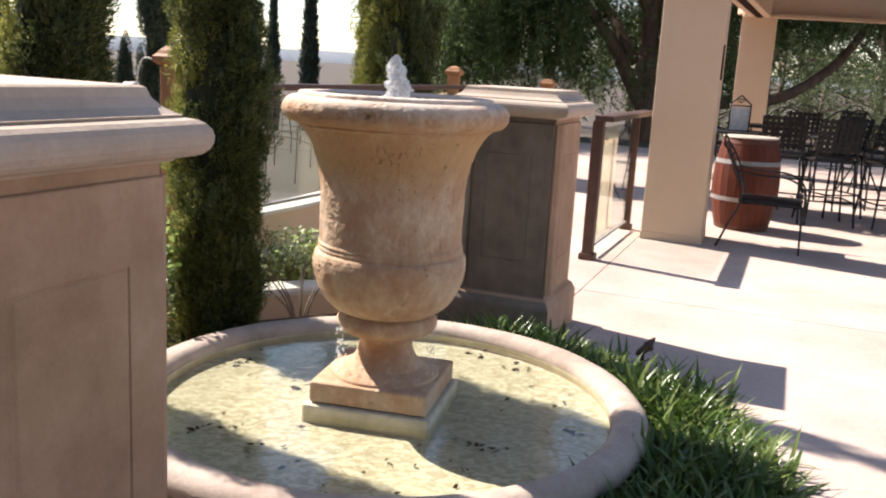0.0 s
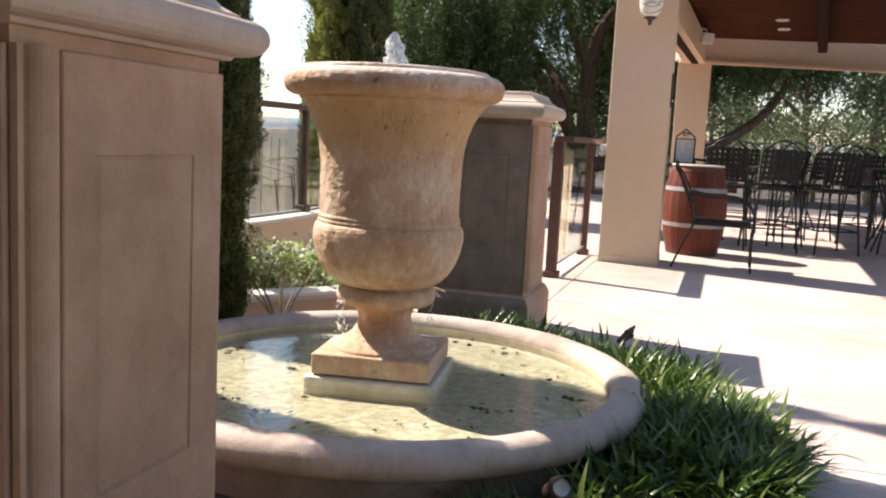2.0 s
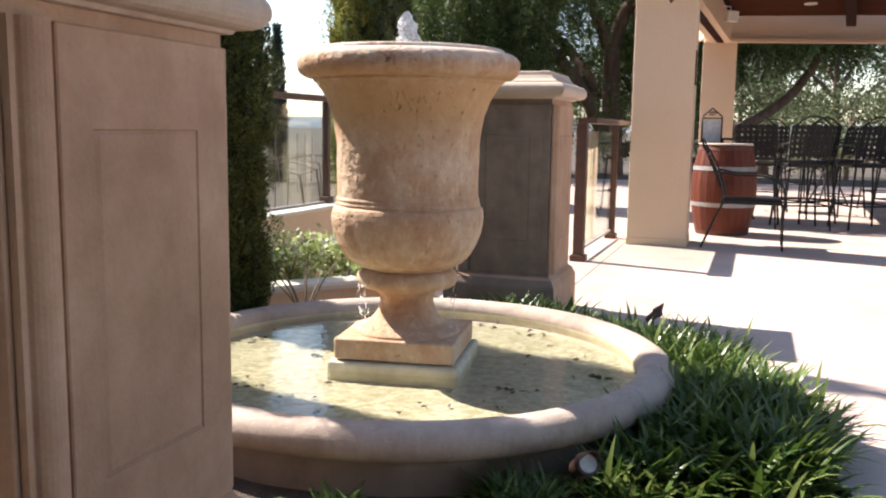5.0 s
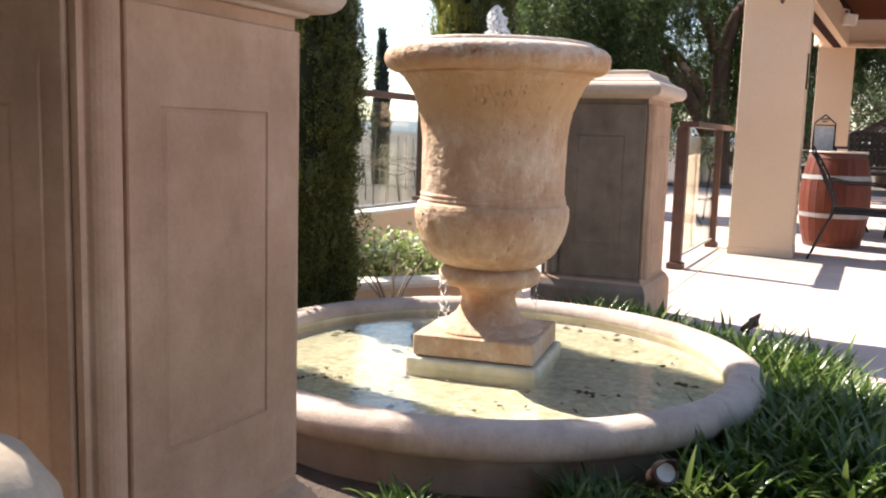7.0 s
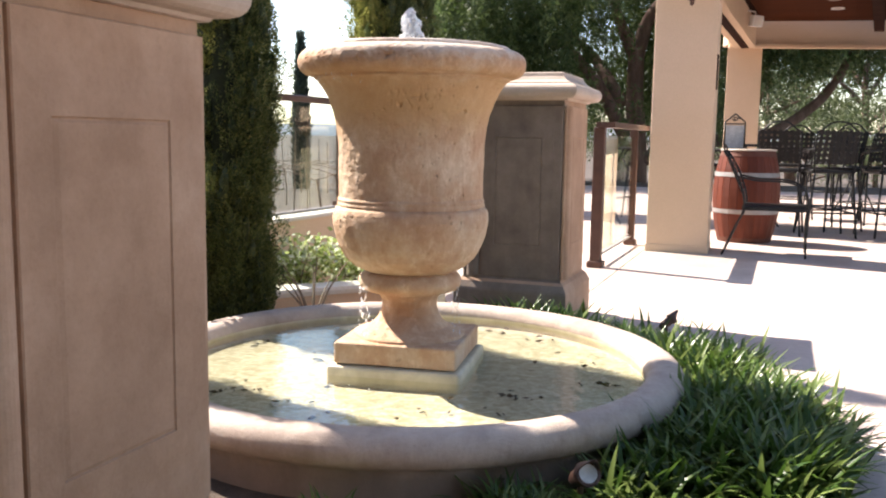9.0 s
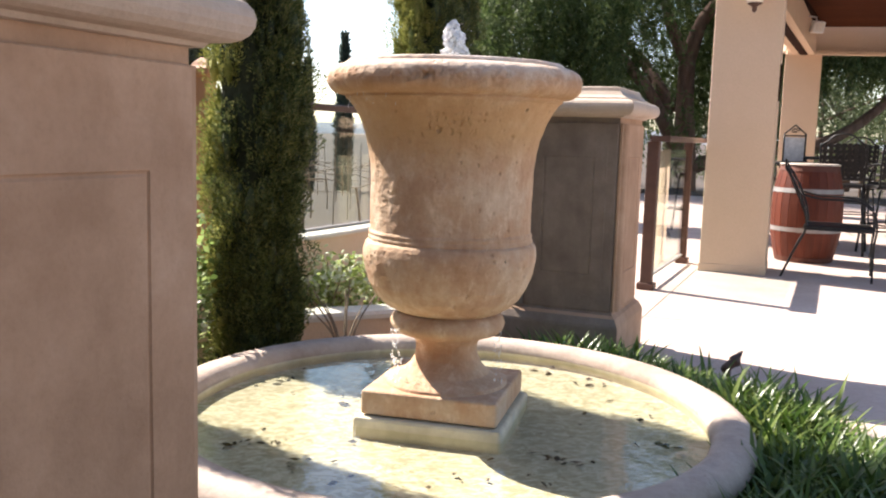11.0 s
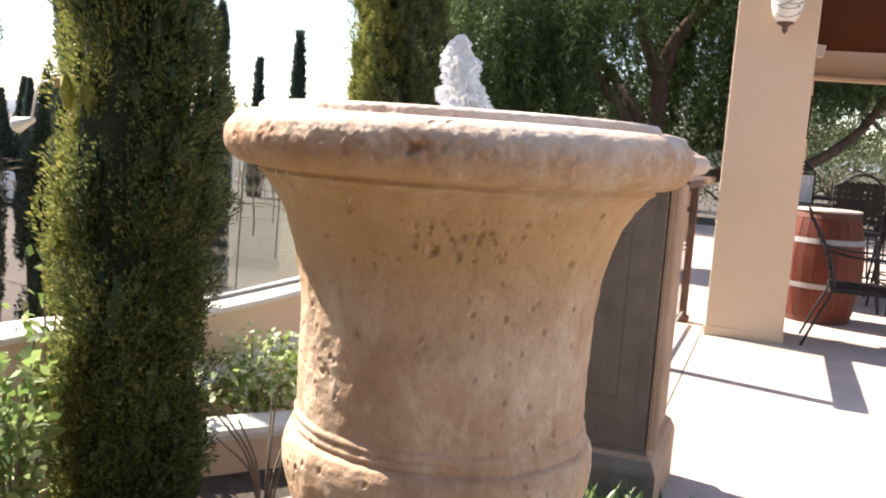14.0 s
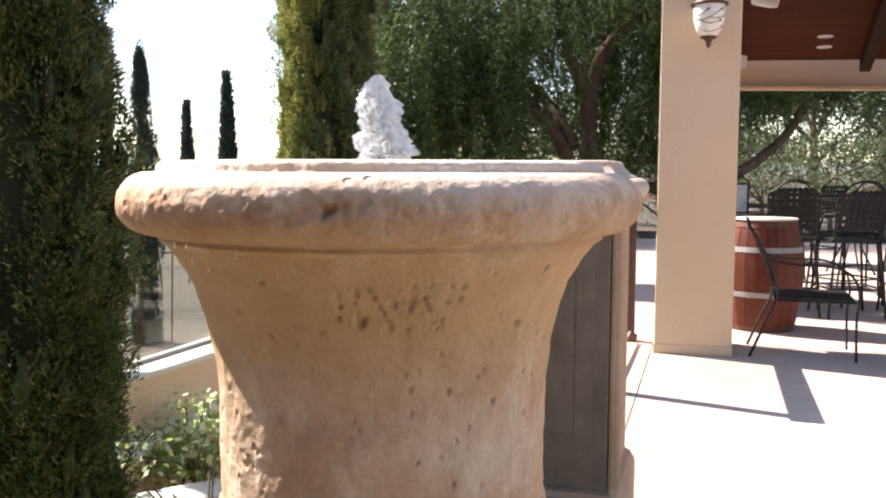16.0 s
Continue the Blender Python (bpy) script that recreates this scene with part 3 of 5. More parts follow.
prof += arc_pts(0.165, 0.462, 0.038, -75, 80, 10) + [(0.180, 0.505), (0.196, 0.510), (0.222, 0.524), (0.255, 0.556), (0.281, 0.602), (0.296, 0.648), (0.304, 0.685), (0.3055, 0.71), (0.303, 0.732), (0.297, 0.747), (0.289, 0.7535), (0.2855, 0.755), (0.2885, 0.759), (0.2885, 0.766), (0.2845, 0.770), (0.284, 0.773), (0.2862, 0.777), (0.2860, 0.783), (0.281, 0.789), (0.2808, 0.80), (0.282, 0.90), (0.285, 1.0), (0.292, 1.06), (0.303, 1.11), (0.322, 1.165), (0.345, 1.205), (0.363, 1.230), (0.376, 1.239), (0.373, 1.243), (0.380, 1.248)]
prof += arc_pts(0.390, 1.298, 0.049, -80, 95, 12) + [(0.379, 1.346), (0.376, 1.358), (0.371, 1.3625), (0.350, 1.364), (0.338, 1.3615), (0.330, 1.352), (0.325, 1.335), (0.315, 1.31), (0.30, 1.25), (0.26, 1.10), (0, 1.05)]
fine = []
for (r0, z0), (r1, z1) in zip(prof, prof[1:]):
    n = max(1, int(math.hypot(r1 - r0, z1 - z0) / 0.0036))
    fine += [(r0 + (r1 - r0) * k / n, z0 + (z1 - z0) * k / n) for k in range(n)]
fine.append(prof[-1])
uv, uf = lathe(fine, 660)
# worn swells all over, a gouge in the rim, and a scatter of pits below it
pr = random.Random(21)
GOUGE = [(-104.6, 1.300, 0.013, 0.026), (-101.6, 1.303, 0.010, 0.009), (-108.6, 1.297, 0.010, 0.008), (-99.0, 1.300, 0.008, 0.006), (-106.5, 1.309, 0.009, 0.006)]
GOUGE += [(pr.gauss(-112, 11), pr.gauss(1.301, 0.009), pr.uniform(0.004, 0.009), pr.uniform(0.002, 0.006)) for _ in range(46)]
GOUGE += [(pr.uniform(-165, -20), pr.gauss(1.304, 0.010), pr.uniform(0.004, 0.008), pr.uniform(0.0015, 0.004)) for _ in range(60)]
PITS = [(-101, 1.135, 0.010, 0.010), (-93, 1.165, 0.007, 0.007), (-88, 1.168, 0.008, 0.007), (-85, 1.172, 0.006, 0.006), (-112, 1.12, 0.006, 0.006), (-54, 1.12, 0.009, 0.008), (-120, 1.10, 0.006, 0.005), (-60, 1.0, 0.006, 0.006), (-80, 0.6, 0.007, 0.006), (-88, 0.56, 0.006, 0.005)]
PITS += [(pr.gauss(-92, 9), pr.gauss(1.16, 0.02), pr.uniform(0.003, 0.0055), pr.uniform(0.004, 0.007)) for _ in range(34)]
PITS += [(pr.uniform(-165, -20), pr.uniform(0.52, 1.2), pr.uniform(0.003, 0.006), pr.uniform(0.003, 0.006)) for _ in range(110)]
for i, (x, y, z) in enumerate(uv):
    r = math.hypot(x, y)
    if r < 0.05:
        continue
    p = Vector((x, y, z))
    d = 0.0045 * noise.noise(p * 9) + 0.0022 * noise.noise(p * 31)
    rough = max(0.0, noise.noise(p * 4.3 + Vector((3, 1, 7))))
    d -= 0.006 * rough * abs(noise.noise(p * 45))
    if z > 1.255:
        d -= 0.0020 * abs(noise.noise(p * 42)) + 0.0030 * abs(noise.noise(p * 105))
    if r > 0.385 and abs(z - 1.298) < 0.049:
        d *= 0.15 + 0.85 * math.sqrt(1 - ((z - 1.298) / 0.049) ** 2)
    k = (r + d) / r
    uv[i] = (x * k, y * k, z)
U = np.array([tuple(q) for q in uv])
R_, A_ = np.hypot(U[:, 0], U[:, 1]), np.degrees(np.arctan2(U[:, 1], U[:, 0]))
cut = np.zeros(len(U))
ragged = np.array([noise.noise(Vector(q) * 70) + 0.6 * noise.noise(Vector(q) * 150) for q in U]) * 0.5
for ga, gz, gs, gd in GOUGE + PITS:
    near = np.abs(U[:, 2] - gz) < gs * 1.5
    q = np.hypot(np.radians(A_[near] - ga) * R_[near], U[near, 2] - gz) / gs + ragged[near]
    cut[near] = np.maximum(cut[near], gd * np.clip(1 - np.maximum(q, 0) ** 2, 0, 1) ** 0.8)
cut[R_ < 0.05] = 0
lip = (R_ > 0.38) & (np.abs(U[:, 2] - 1.298) < 0.05)
cut[lip] *= np.clip(1.15 - ((U[lip, 2] - 1.298) / 0.049) ** 2, 0.05, 1)
U[:, :2] *= (1 - cut / np.maximum(R_, 0.05))[:, None]
uv = [tuple(q) for q in U]
part("urn_body", (uv, uf), M_URN, urn, smooth=True)
part("basin_water", lathe([(0.329, 1.350), (0, 1.350)], 64), M_URNWATER, urn, "water brimming in the urn", smooth=True)
# bubbling jet: an irregular rising column of white water
jet = bmesh.new()
bmesh.ops.create_icosphere(jet, subdivisions=6, radius=1.0)
for v in jet.verts:
    c = v.co.copy()
    z = (c.z + 1) / 2
    h = Vector((c.x, c.y, 0))
    h = h.normalized() if h.length > 1e-4 else Vector((1, 0, 0))
    r = 0.047 - 0.030 * z ** 1.1 + 0.011 * math.exp(-((z - 0.34) / 0.10) ** 2) + 0.010 * math.exp(-((z - 0.72) / 0.09) ** 2)
    q = Vector((h.x * 1.2, h.y * 1.2, z * 6.5))
    k = 1 + 0.34 * noise.noise(q) + 0.30 * noise.noise(q * 2.7) + 0.26 * noise.noise(q * 6.5)
    rr = r * k * min(1, math.hypot(c.x, c.y) * 1.9)
    v.co = (h.x * rr + 0.008 * math.sin(z * 6) - 0.004, h.y * rr, 1.335 + 0.175 * z + 0.010 * noise.noise(q * 2))
for k in range(16):
    a, rr, zz = random.uniform(0, 6.28), random.uniform(0.02, 0.06), random.uniform(1.36, 1.50)
    bmesh.ops.create_icosphere(jet, subdivisions=1, radius=random.uniform(0.001, 0.0024), matrix=Matrix.Translation((rr * math.cos(a), rr * math.sin(a), zz)))
for k in range(26):
    a, rr = random.uniform(0, 6.28), random.uniform(0.03, 0.10)
    bmesh.ops.create_icosphere(jet, subdivisions=2, radius=random.uniform(0.006, 0.014), matrix=Matrix.Translation((rr * math.cos(a), rr * math.sin(a), 1.351)) @ Matrix.Diagonal((1, 1, 0.5, 1)))
part("water_jet", jet, M_FROTH, urn, "white bubbling water jet", smooth=True)
# drips off the lower ring and off the rim
drip = bmesh.new()
for k in range(110):
    a = radians(random.choice([200, 203, 206, 212, 330, 20]) + random.gauss(0, 4))
    rr = random.gauss(0.205, 0.008)
    bmesh.ops.create_icosphere(drip, subdivisions=1, radius=random.uniform(0.001, 0.0024), matrix=Matrix.Translation((rr * math.cos(a), rr * math.sin(a), random.uniform(0.26, 0.45))) @ Matrix.Diagonal((1, 1, random.uniform(1.5, 6), 1)))
for k in range(10):
    a = radians(random.choice([205, 218, 224, 231, 240]) + random.gauss(0, 3))
    rr = random.gauss(0.398, 0.006)
    bmesh.ops.create_icosphere(drip, subdivisions=1, radius=random.uniform(0.0008, 0.0015), matrix=Matrix.Translation((rr * math.cos(a), rr * math.sin(a), random.uniform(1.20, 1.245))) @ Matrix.Diagonal((1, 1, random.uniform(3, 8), 1)))
for k in range(40):
    a, rr = radians(205) + random.gauss(0, 0.3), random.uniform(0.37, 0.46)
    bmesh.ops.create_icosphere(drip, subdivisions=1, radius=random.uniform(0.001, 0.003), matrix=Matrix.Translation((rr * math.cos(a), rr * math.sin(a), 0.123)) @ Matrix.Diagonal((1.4, 1.4, 0.5, 1)))
tagged(part("water_spray", drip, M_FROTH, urn, "falling drips of water", smooth=True), kind="stuff")
# fallen leaves lying in the pool
lv = []
for k in range(60):
    a, r = random.uniform(0, 6.283), random.uniform(0.35, 0.9)
    lv.append((r * math.cos(a), r * math.sin(a), 0.092 + random.uniform(0, 0.004)))
for cx, cy in ((-0.71, -0.29), (-0.60, -0.26), (-0.49, -0.43), (0.41, -0.39), (0.34, -0.36), (0.73, -0.23), (0.47, 0.73), (0.6, 0.5)):
    for k in range(5):
        lv.append((cx + random.gauss(0, 0.035), cy + random.gauss(0, 0.02), 0.093 + random.uniform(0, 0.004)))
lb = np.array(lv)
nl = len(lv)
ww = np.concatenate([RNG.normal(size=(nl, 2)), np.zeros((nl, 1))], 1)
single("fallen_leaves", blades(lb, ww, RNG.uniform(0.018, 0.05, nl), RNG.uniform(0.010, 0.020, nl), 0.1), M_DEBRIS, "dark fallen leaves lying on the pool floor", "leaves", Matrix.Translation(URN), kind="stuff")


# ---- low walls, curb, railings ----
def low_wall(name, path, z0, z1, thick, label, cap=0.03, over=0.02):
    t = thing(name, label, "wall", kind="structure")
    p = curve([(x, y, 0) for x, y in path], 8)
    h = thick / 2
    part("wall_face", sweep(p, [(-h, z0), (h, z0), (h, z1 - cap), (-h, z1 - cap)]), M_WALL, t)
    part("wall_cap", sweep(p, [(-h - over, z1 - cap), (h + over, z1 - cap), (h + over + 0.006, z1 - cap * 0.5), (h + over, z1 - 0.004), (h, z1), (-h, z1), (-h - over, z1 - 0.004), (-h - over - 0.006, z1 - cap * 0.5)]), M_CAP, t, "pale stone coping")
    return t


low_wall("wall_rear", [(-4.05, 0.0), (-3.05, 2.4), (-2.24, 4.3), (-1.80, 5.35), (-1.32, 5.86), (-0.92, 6.50), (-0.27, 7.93), (0.55, 9.8)], -0.5, 0.50, 0.2, "cream stucco terrace wall under the glass railing")
low_wall("wall_middle", [(-3.72, 0.4), (-2.86, 2.4), (-2.06, 4.3), (-1.52, 5.20), (-1.12, 5.76), (-0.75, 6.50), (-0.30, 7.5)], -0.5, 0.24, 0.16, "cream stucco planter ledge behind the shrubs")
low_wall("wall_curb", [(-2.75, 3.9), (-2.1, 4.75), (-1.5, 5.09), (-0.95, 5.38), (-0.55, 5.55), (-0.1, 5.72)], -0.3, 0.15, 0.14, "cream planter curb with a pale coping", cap=0.05)


def rail_post(at, h=1.16, w=0.075, label="dark bronze railing post"):
    t = thing("railing_post", label, "post", at, "railing posts")
    part("shaft", box(-w / 2, -w / 2, 0, w / 2, w / 2, h, 0.006), M_BRONZE, t)
    part("foot_cover", box(-w / 2 - 0.022, -w / 2 - 0.022, 0, w / 2 + 0.022, w / 2 + 0.022, 0.055, 0.01), M_BRONZE, t)
    return t


def glass_panel(a, b, z0, z1, label="clear glass railing panel"):
    a, b = Vector(a), Vector(b)
    d = b - a
    ang = math.degrees(math.atan2(d.y, d.x))
    t = thing("glass_panel", label, "glass panel", pose(a.x, a.y, 0, 0, 0, ang), "glass railing panels")
    part("shoe", box(0.01, -0.014, z0 - 0.008, d.length - 0.01, 0.014, z0 + 0.008, 0.003, 1), M_HOOP, t, "grey metal shoe under the glass")
    part("pane", box(0, -0.005, z0 + 0.02, d.length, 0.005, z1, 0.002, 1), M_GLASS, t)
    return t


def top_rail(pts, z, w=0.09, h=0.045, label="bronze top rail of the glass railing"):
    return single("top_rail", sweep([(x, y, z) for x, y in pts], [(-w / 2, 0), (w / 2, 0), (w / 2, h * 0.8), (w / 2 - 0.008, h), (-w / 2 + 0.008, h), (-w / 2, h * 0.8)]), M_BRONZE, label, "railing")


# railing from the end post to the porch column
rail_post(pose(1.50, 7.30, 0, 0, 0, PYAW), 1.165, 0.09)
rail_post(pose(2.27, 8.89, 0, 0, 0, PYAW), 1.165, 0.075)
top_rail([(1.51, 7.18), (2.47, 9.16)], 1.165, 0.155)
glass_panel((1.54, 7.38, 0), (2.24, 8.82, 0), 0.09, 1.10)

# rear railing on the terrace wall
REAR = [(-1.60, 5.58), (-1.32, 5.86), (-0.92, 6.50), (-0.27, 7.93), (0.72, 10.3)]
rp = curve([(x, y, 0) for x, y in REAR], 8)
top_rail([(p.x, p.y) for p in rp], 1.30, 0.085, 0.045)
for k in (1, 20, 31):
    p = rp[k]
    t = rail_post(pose(p.x, p.y, 0.50, 0, 0, -25), 0.80, 0.05, "slim bronze post on the terrace wall")
for k, n in ((1, 9), (10, 10), (20, 11)):
    a, b = rp[k], rp[k + n]
    glass_panel((a.x, a.y, 0), (b.x, b.y, 0), 0.51, 1.27)


def cedar_post(at, h, w=0.13, label="orange cedar post with a moulded cap"):
    t = thing("cedar_post", label, "post", at, "cedar posts")
    part("shaft", box(-w / 2, -w / 2, 0, w / 2, w / 2, h, 0.012), M_CEDAR, t)
    part("cap", square_sweep([(w / 2 + 0.004, h - 0.07), (w / 2 + 0.03, h - 0.05), (w / 2 + 0.03, h - 0.02), (w / 2 + 0.012, h - 0.005), (w / 2, h + 0.015), (0.02, h + 0.04)]), M_CEDAR, t)
    return t


cedar_post(pose(-1.545, 5.48, -0.1, 0, 0, -25), 1.61, 0.09)
cedar_post(pose(0.56, 10.76, -0.1, 0, 0, -20), 1.61, 0.13)
cedar_post(pose(1.94, 12.07, -0.1, 0, 0, -20), 1.52, 0.13)
# gooseneck lamp on the near post
gl = thing("gooseneck_lamp", "pale gooseneck lamp arm on the cedar post", "lamp", pose(-1.58, 5.45, 0.145, 0, 0, -15))
part("arm", tube(curve([(0, 0.0, 1.305), (-0.04, 0.0, 1.31), (-0.09, 0.0, 1.33), (-0.13, 0.0, 1.325), (-0.155, 0.0, 1.28), (-0.165, 0.0, 1.23), (-0.172, 0.0, 1.19)], 6), 0.005), M_WHITE, gl, smooth=True)
part("head", lathe([(0, 1.20), (0.012, 1.20), (0.018, 1.17), (0.034, 1.12), (0.031, 1.115), (0, 1.12)][::-1], 16), M_WHITE, gl, at=Matrix.Translation((-0.20, 0.0, 1.165)) @ pose(0, 0, 0, 0, 70, 0) @ Matrix.Translation((0, 0, -1.16)), smooth=True)


# ---- porch ----
porch = pose(2.653, 8.538, 0, 0, 0, CYAW)
ROOF = pose(2.54, 8.36, 0.04, 0, 0, -15.0)
H_COL = 3.02


def porch_column(at, label):
    t = thing("porch_column", label, "column", at, "porch columns")
    part("shaft", box(-0.286, -0.286, 0, 0.286, 0.286, H_COL, 0.008, 2), M_STUCCO, t)
    part("foot", box(-0.292, -0.292, 0, 0.292, 0.292, 0.075, 0.004, 1), M_STUCCO, t)
    return t


porch_column(porch, "square cream stucco porch column")
porch_column(pose(6.2, 15.5, 0, 0, 0, CYAW), "square cream stucco column at the back of the porch")
porch_column(pose(12.8, 14.4, 0, 0, 0, CYAW), "square cream stucco column at the far corner of the porch")


def bar(name, a, b, w, h, mat, label, category, kind="structure"):
    """A beam of that width and height whose underside runs from a to b."""
    a, b = Vector(a), Vector(b)
    d = b - a
    rot = d.to_track_quat("X", "Z").to_matrix().to_4x4()
    return single(name, box(0, -w / 2, 0, d.length, w / 2, h, 0.012), mat, label, category, Matrix.Translation(a) @ rot, kind=kind)


bar("beam_back", (5.74, 15.27, 2.71), (13.87, 13.75, 2.71), 0.42, 0.42, M_STUCCO, "cream stucco beam across the back of the porch", "beam")
bar("beam_moulding", (5.70, 15.02, 2.65), (13.88, 13.50, 2.65), 0.10, 0.07, M_STUCCO, "cream moulding under the porch beam", "moulding")
bar("beam_side", (2.66, 8.70, 2.66), (6.05, 15.14, 2.66), 0.34, 0.42, M_STUCCO, "cream stucco beam along the side of the porch", "beam")
bar("beam_front", (2.23, 8.58, 3.03), (9.35, 7.20, 3.03), 0.45, 0.5, M_STUCCO, "cream stucco beam across the front of the porch", "beam")
# ceiling: a sloping sheet of boards with dark rafters
ceil = bmesh.new()
for u in range(0, 34):
    x0, x1 = -0.85 + u * 0.30, -0.85 + u * 0.30 + 0.299
    box(x0, -0.1, 0, x1, 7.3, 0.03, 0.0, 1, ceil)
SHEAR = Matrix(((1, 0.293, 0, 0), (0, 1, 0, 0), (0, 0, 1, 0), (0, 0, 0, 1)))


def sheared(bm):
    bm.transform(SHEAR)
    return bm


sheared(ceil)
single("ceiling", ceil, M_CEIL, "stained reddish-brown board ceiling of the porch", "ceiling", ROOF @ pose(0.6, 0, 3.44, -3.0, 0, 0), kind="structure")
roof = thing("roof", "porch roof of dark boards", "roof", ROOF @ pose(0.6, 0, 3.44, -3.0, 0, 0), kind="structure")
part("deck", sheared(box(-0.86, -0.3, 0.12, 9.6, 7.1, 0.22, 0.01)), M_RAFTER, roof)
part("fascia", sheared(box(-0.90, -0.3, -0.10, -0.862, 7.1, 0.24, 0.005)), M_RAFTER, roof)
for k in range(6):
    x = 0.9 + 1.75 * k
    single("rafter", sheared(box(x, 0.0, -0.20, x + 0.16, 7.2, -0.004, 0.01)), M_RAFTER, "dark stained rafter under the porch ceiling", "rafter", ROOF @ pose(0.6, 0, 3.44, -3.0, 0, 0), "rafters", kind="structure")


# ---- wine barrel ----
def barrel(at):
    t = thing("wine_barrel", "reddish oak wine barrel with galvanised hoops", "barrel", at)
    H, n = 0.97, 24
    R = lambda z: 0.272 + 0.075 * (1 - ((z - H / 2) / (H / 2)) ** 2)
    zs = [H * k / 10 for k in range(11)]
    v = []
    for z in zs:
        r = R(z)
        for a in (-0.5, -0.42, 0.42, 0.5):
            w = 2 * math.pi / n * a
            q = r - (0.004 if abs(a) == 0.5 else 0)
            v.append((q * math.cos(w), q * math.sin(w), z))
        for a in (0.5, -0.5):
            w = 2 * math.pi / n * a
            v.append(((r - 0.03) * math.cos(w), (r - 0.03) * math.sin(w), z))
    f = []
    for i in range(10):
        for k in range(6):
            f.append((i * 6 + k, i * 6 + (k + 1) % 6, (i + 1) * 6 + (k + 1) % 6, (i + 1) * 6 + k))
    f += [tuple(range(5, -1, -1)), tuple(range(60, 66))]
    me = mesh_of("stave", (v, f), M_BARREL)
    for k in range(n):
        s = new("stave", me)
        s.parent = t
        s.matrix_basis = pose(0, 0, 0, 0, 0, 360 / n * k)
    for z, h in ((0.006, 0.045), (0.31, 0.045), (0.70, 0.045), (0.915, 0.045)):
        part("hoop", lathe([(R(z) - 0.001, z), (R(z) + 0.004, z), (R(z + h) + 0.004, z + h), (R(z + h) - 0.001, z + h)], 48), M_HOOP if 0.2 < z < 0.8 else M_RUSTHOOP, t, smooth=False)
    part("head", lathe([(0.262, 0.935), (0.262, 0.955), (0, 0.955)], 40), M_TOPWOOD, t, "greyed wooden barrel head")
    part("table_top", lathe([(0, 0.972), (0.285, 0.972), (0.29, 0.98), (0.285, 0.99), (0, 0.99)], 40), M_TOPWOOD, t, "round board lying on the barrel")
    return t


barrel(pose(3.66, 9.32, 0))


# ---- iron furniture ----
def rod(name, pts, r, parent, label="", n=6):
    return part(name, tube(curve(pts, n) if len(pts) > 2 else pts, r, 7), M_IRON, parent, label, smooth=True)


def bar_stool(at, sh=0.74, bh=1.24, label="black wrought-iron bar stool with woven strap back", name="bar_stool", category="stool", group="bar stools"):
    """Tall iron stool with arms, a strap-woven back and an arched crest."""
    t = thing(name, label, category, at, group)
    w, d = 0.24, 0.22
    lift = bh - 1.22
    for sx in (-1, 1):
        rod("leg", [(sx * w * 0.85, -d, sh), (sx * w * 1.0, -d * 1.12, 0.35), (sx * w * 1.12, -d * 1.2, 0)], 0.013, t)
        rod("leg", [(sx * w * 0.85, d, sh), (sx * w * 1.0, d * 1.12, 0.35), (sx * w * 1.12, d * 1.25, 0)], 0.013, t)
        rod("back_post", [(sx * w * 0.9, d, sh), (sx * w * 0.95, d + 0.04, 0.95 + lift), (sx * w * 0.95, d + 0.10, bh - 0.05)], 0.012, t)
        rod("arm", [(sx * w * 0.95, d + 0.05, sh + 0.26), (sx * w * 1.15, 0.02, sh + 0.24), (sx * w * 1.15, -d * 0.9, sh + 0.20), (sx * w * 1.05, -d * 1.25, sh + 0.08), (sx * w * 0.95, -d * 1.1, sh - 0.05)], 0.011, t)
    part("seat", box(-w, -d, sh - 0.015, w, d, sh + 0.03, 0.02, 3), M_IRON, t, "woven black seat")
    rod("footrest", [(-w * 1.04, -d * 1.14, 0.28), (w * 1.04, -d * 1.14, 0.28)], 0.010, t)
    rod("footrest", [(-w * 1.04, d * 1.14, 0.28), (w * 1.04, d * 1.14, 0.28)], 0.010, t)
    rod("footrest", [(-w * 1.04, -d * 1.14, 0.28), (-w * 1.04, d * 1.14, 0.28)], 0.010, t)
    rod("footrest", [(w * 1.04, -d * 1.14, 0.28), (w * 1.04, d * 1.14, 0.28)], 0.010, t)
    rod("crest", [(-w * 0.95, d + 0.10, bh - 0.06), (-w * 0.72, d + 0.10, bh - 0.03), (-w * 0.4, d + 0.105, bh + 0.035), (0, d + 0.11, bh + 0.055), (w * 0.4, d + 0.105, bh + 0.035), (w * 0.72, d + 0.10, bh - 0.03), (w * 0.95, d + 0.10, bh - 0.06)], 0.010, t)
    sl = lambda z: d + 0.04 + (z - lift - 0.95) * 0.06 / 0.22
    for k in range(6):
        z = 0.84 + lift + k * 0.062
        part("strap", box(-w * 0.93, sl(z) - 0.003, z - 0.019, w * 0.93, sl(z) + 0.003, z + 0.019, 0.001, 1), M_IRON, t)
    for k in range(7):
        x = -w * 0.78 + k * w * 0.26
        a, b = Vector((x, sl(0.80 + lift) + 0.004, 0.80 + lift)), Vector((x, sl(1.18 + lift) + 0.004, 1.18 + lift))
        part("strap", sweep_strap(a, b, 0.038), M_IRON, t)
    return t


def sweep_strap(a, b, w):
    s = Vector((w / 2, 0, 0))
    n = Vector((0, 0.004, 0))
    v = [a - s, a + s, b + s, b - s, a - s + n, a + s + n, b + s + n, b - s + n]
    return v, [(0, 1, 2, 3), (7, 6, 5, 4), (0, 4, 5, 1), (1, 5, 6, 2), (2, 6, 7, 3), (3, 7, 4, 0)]


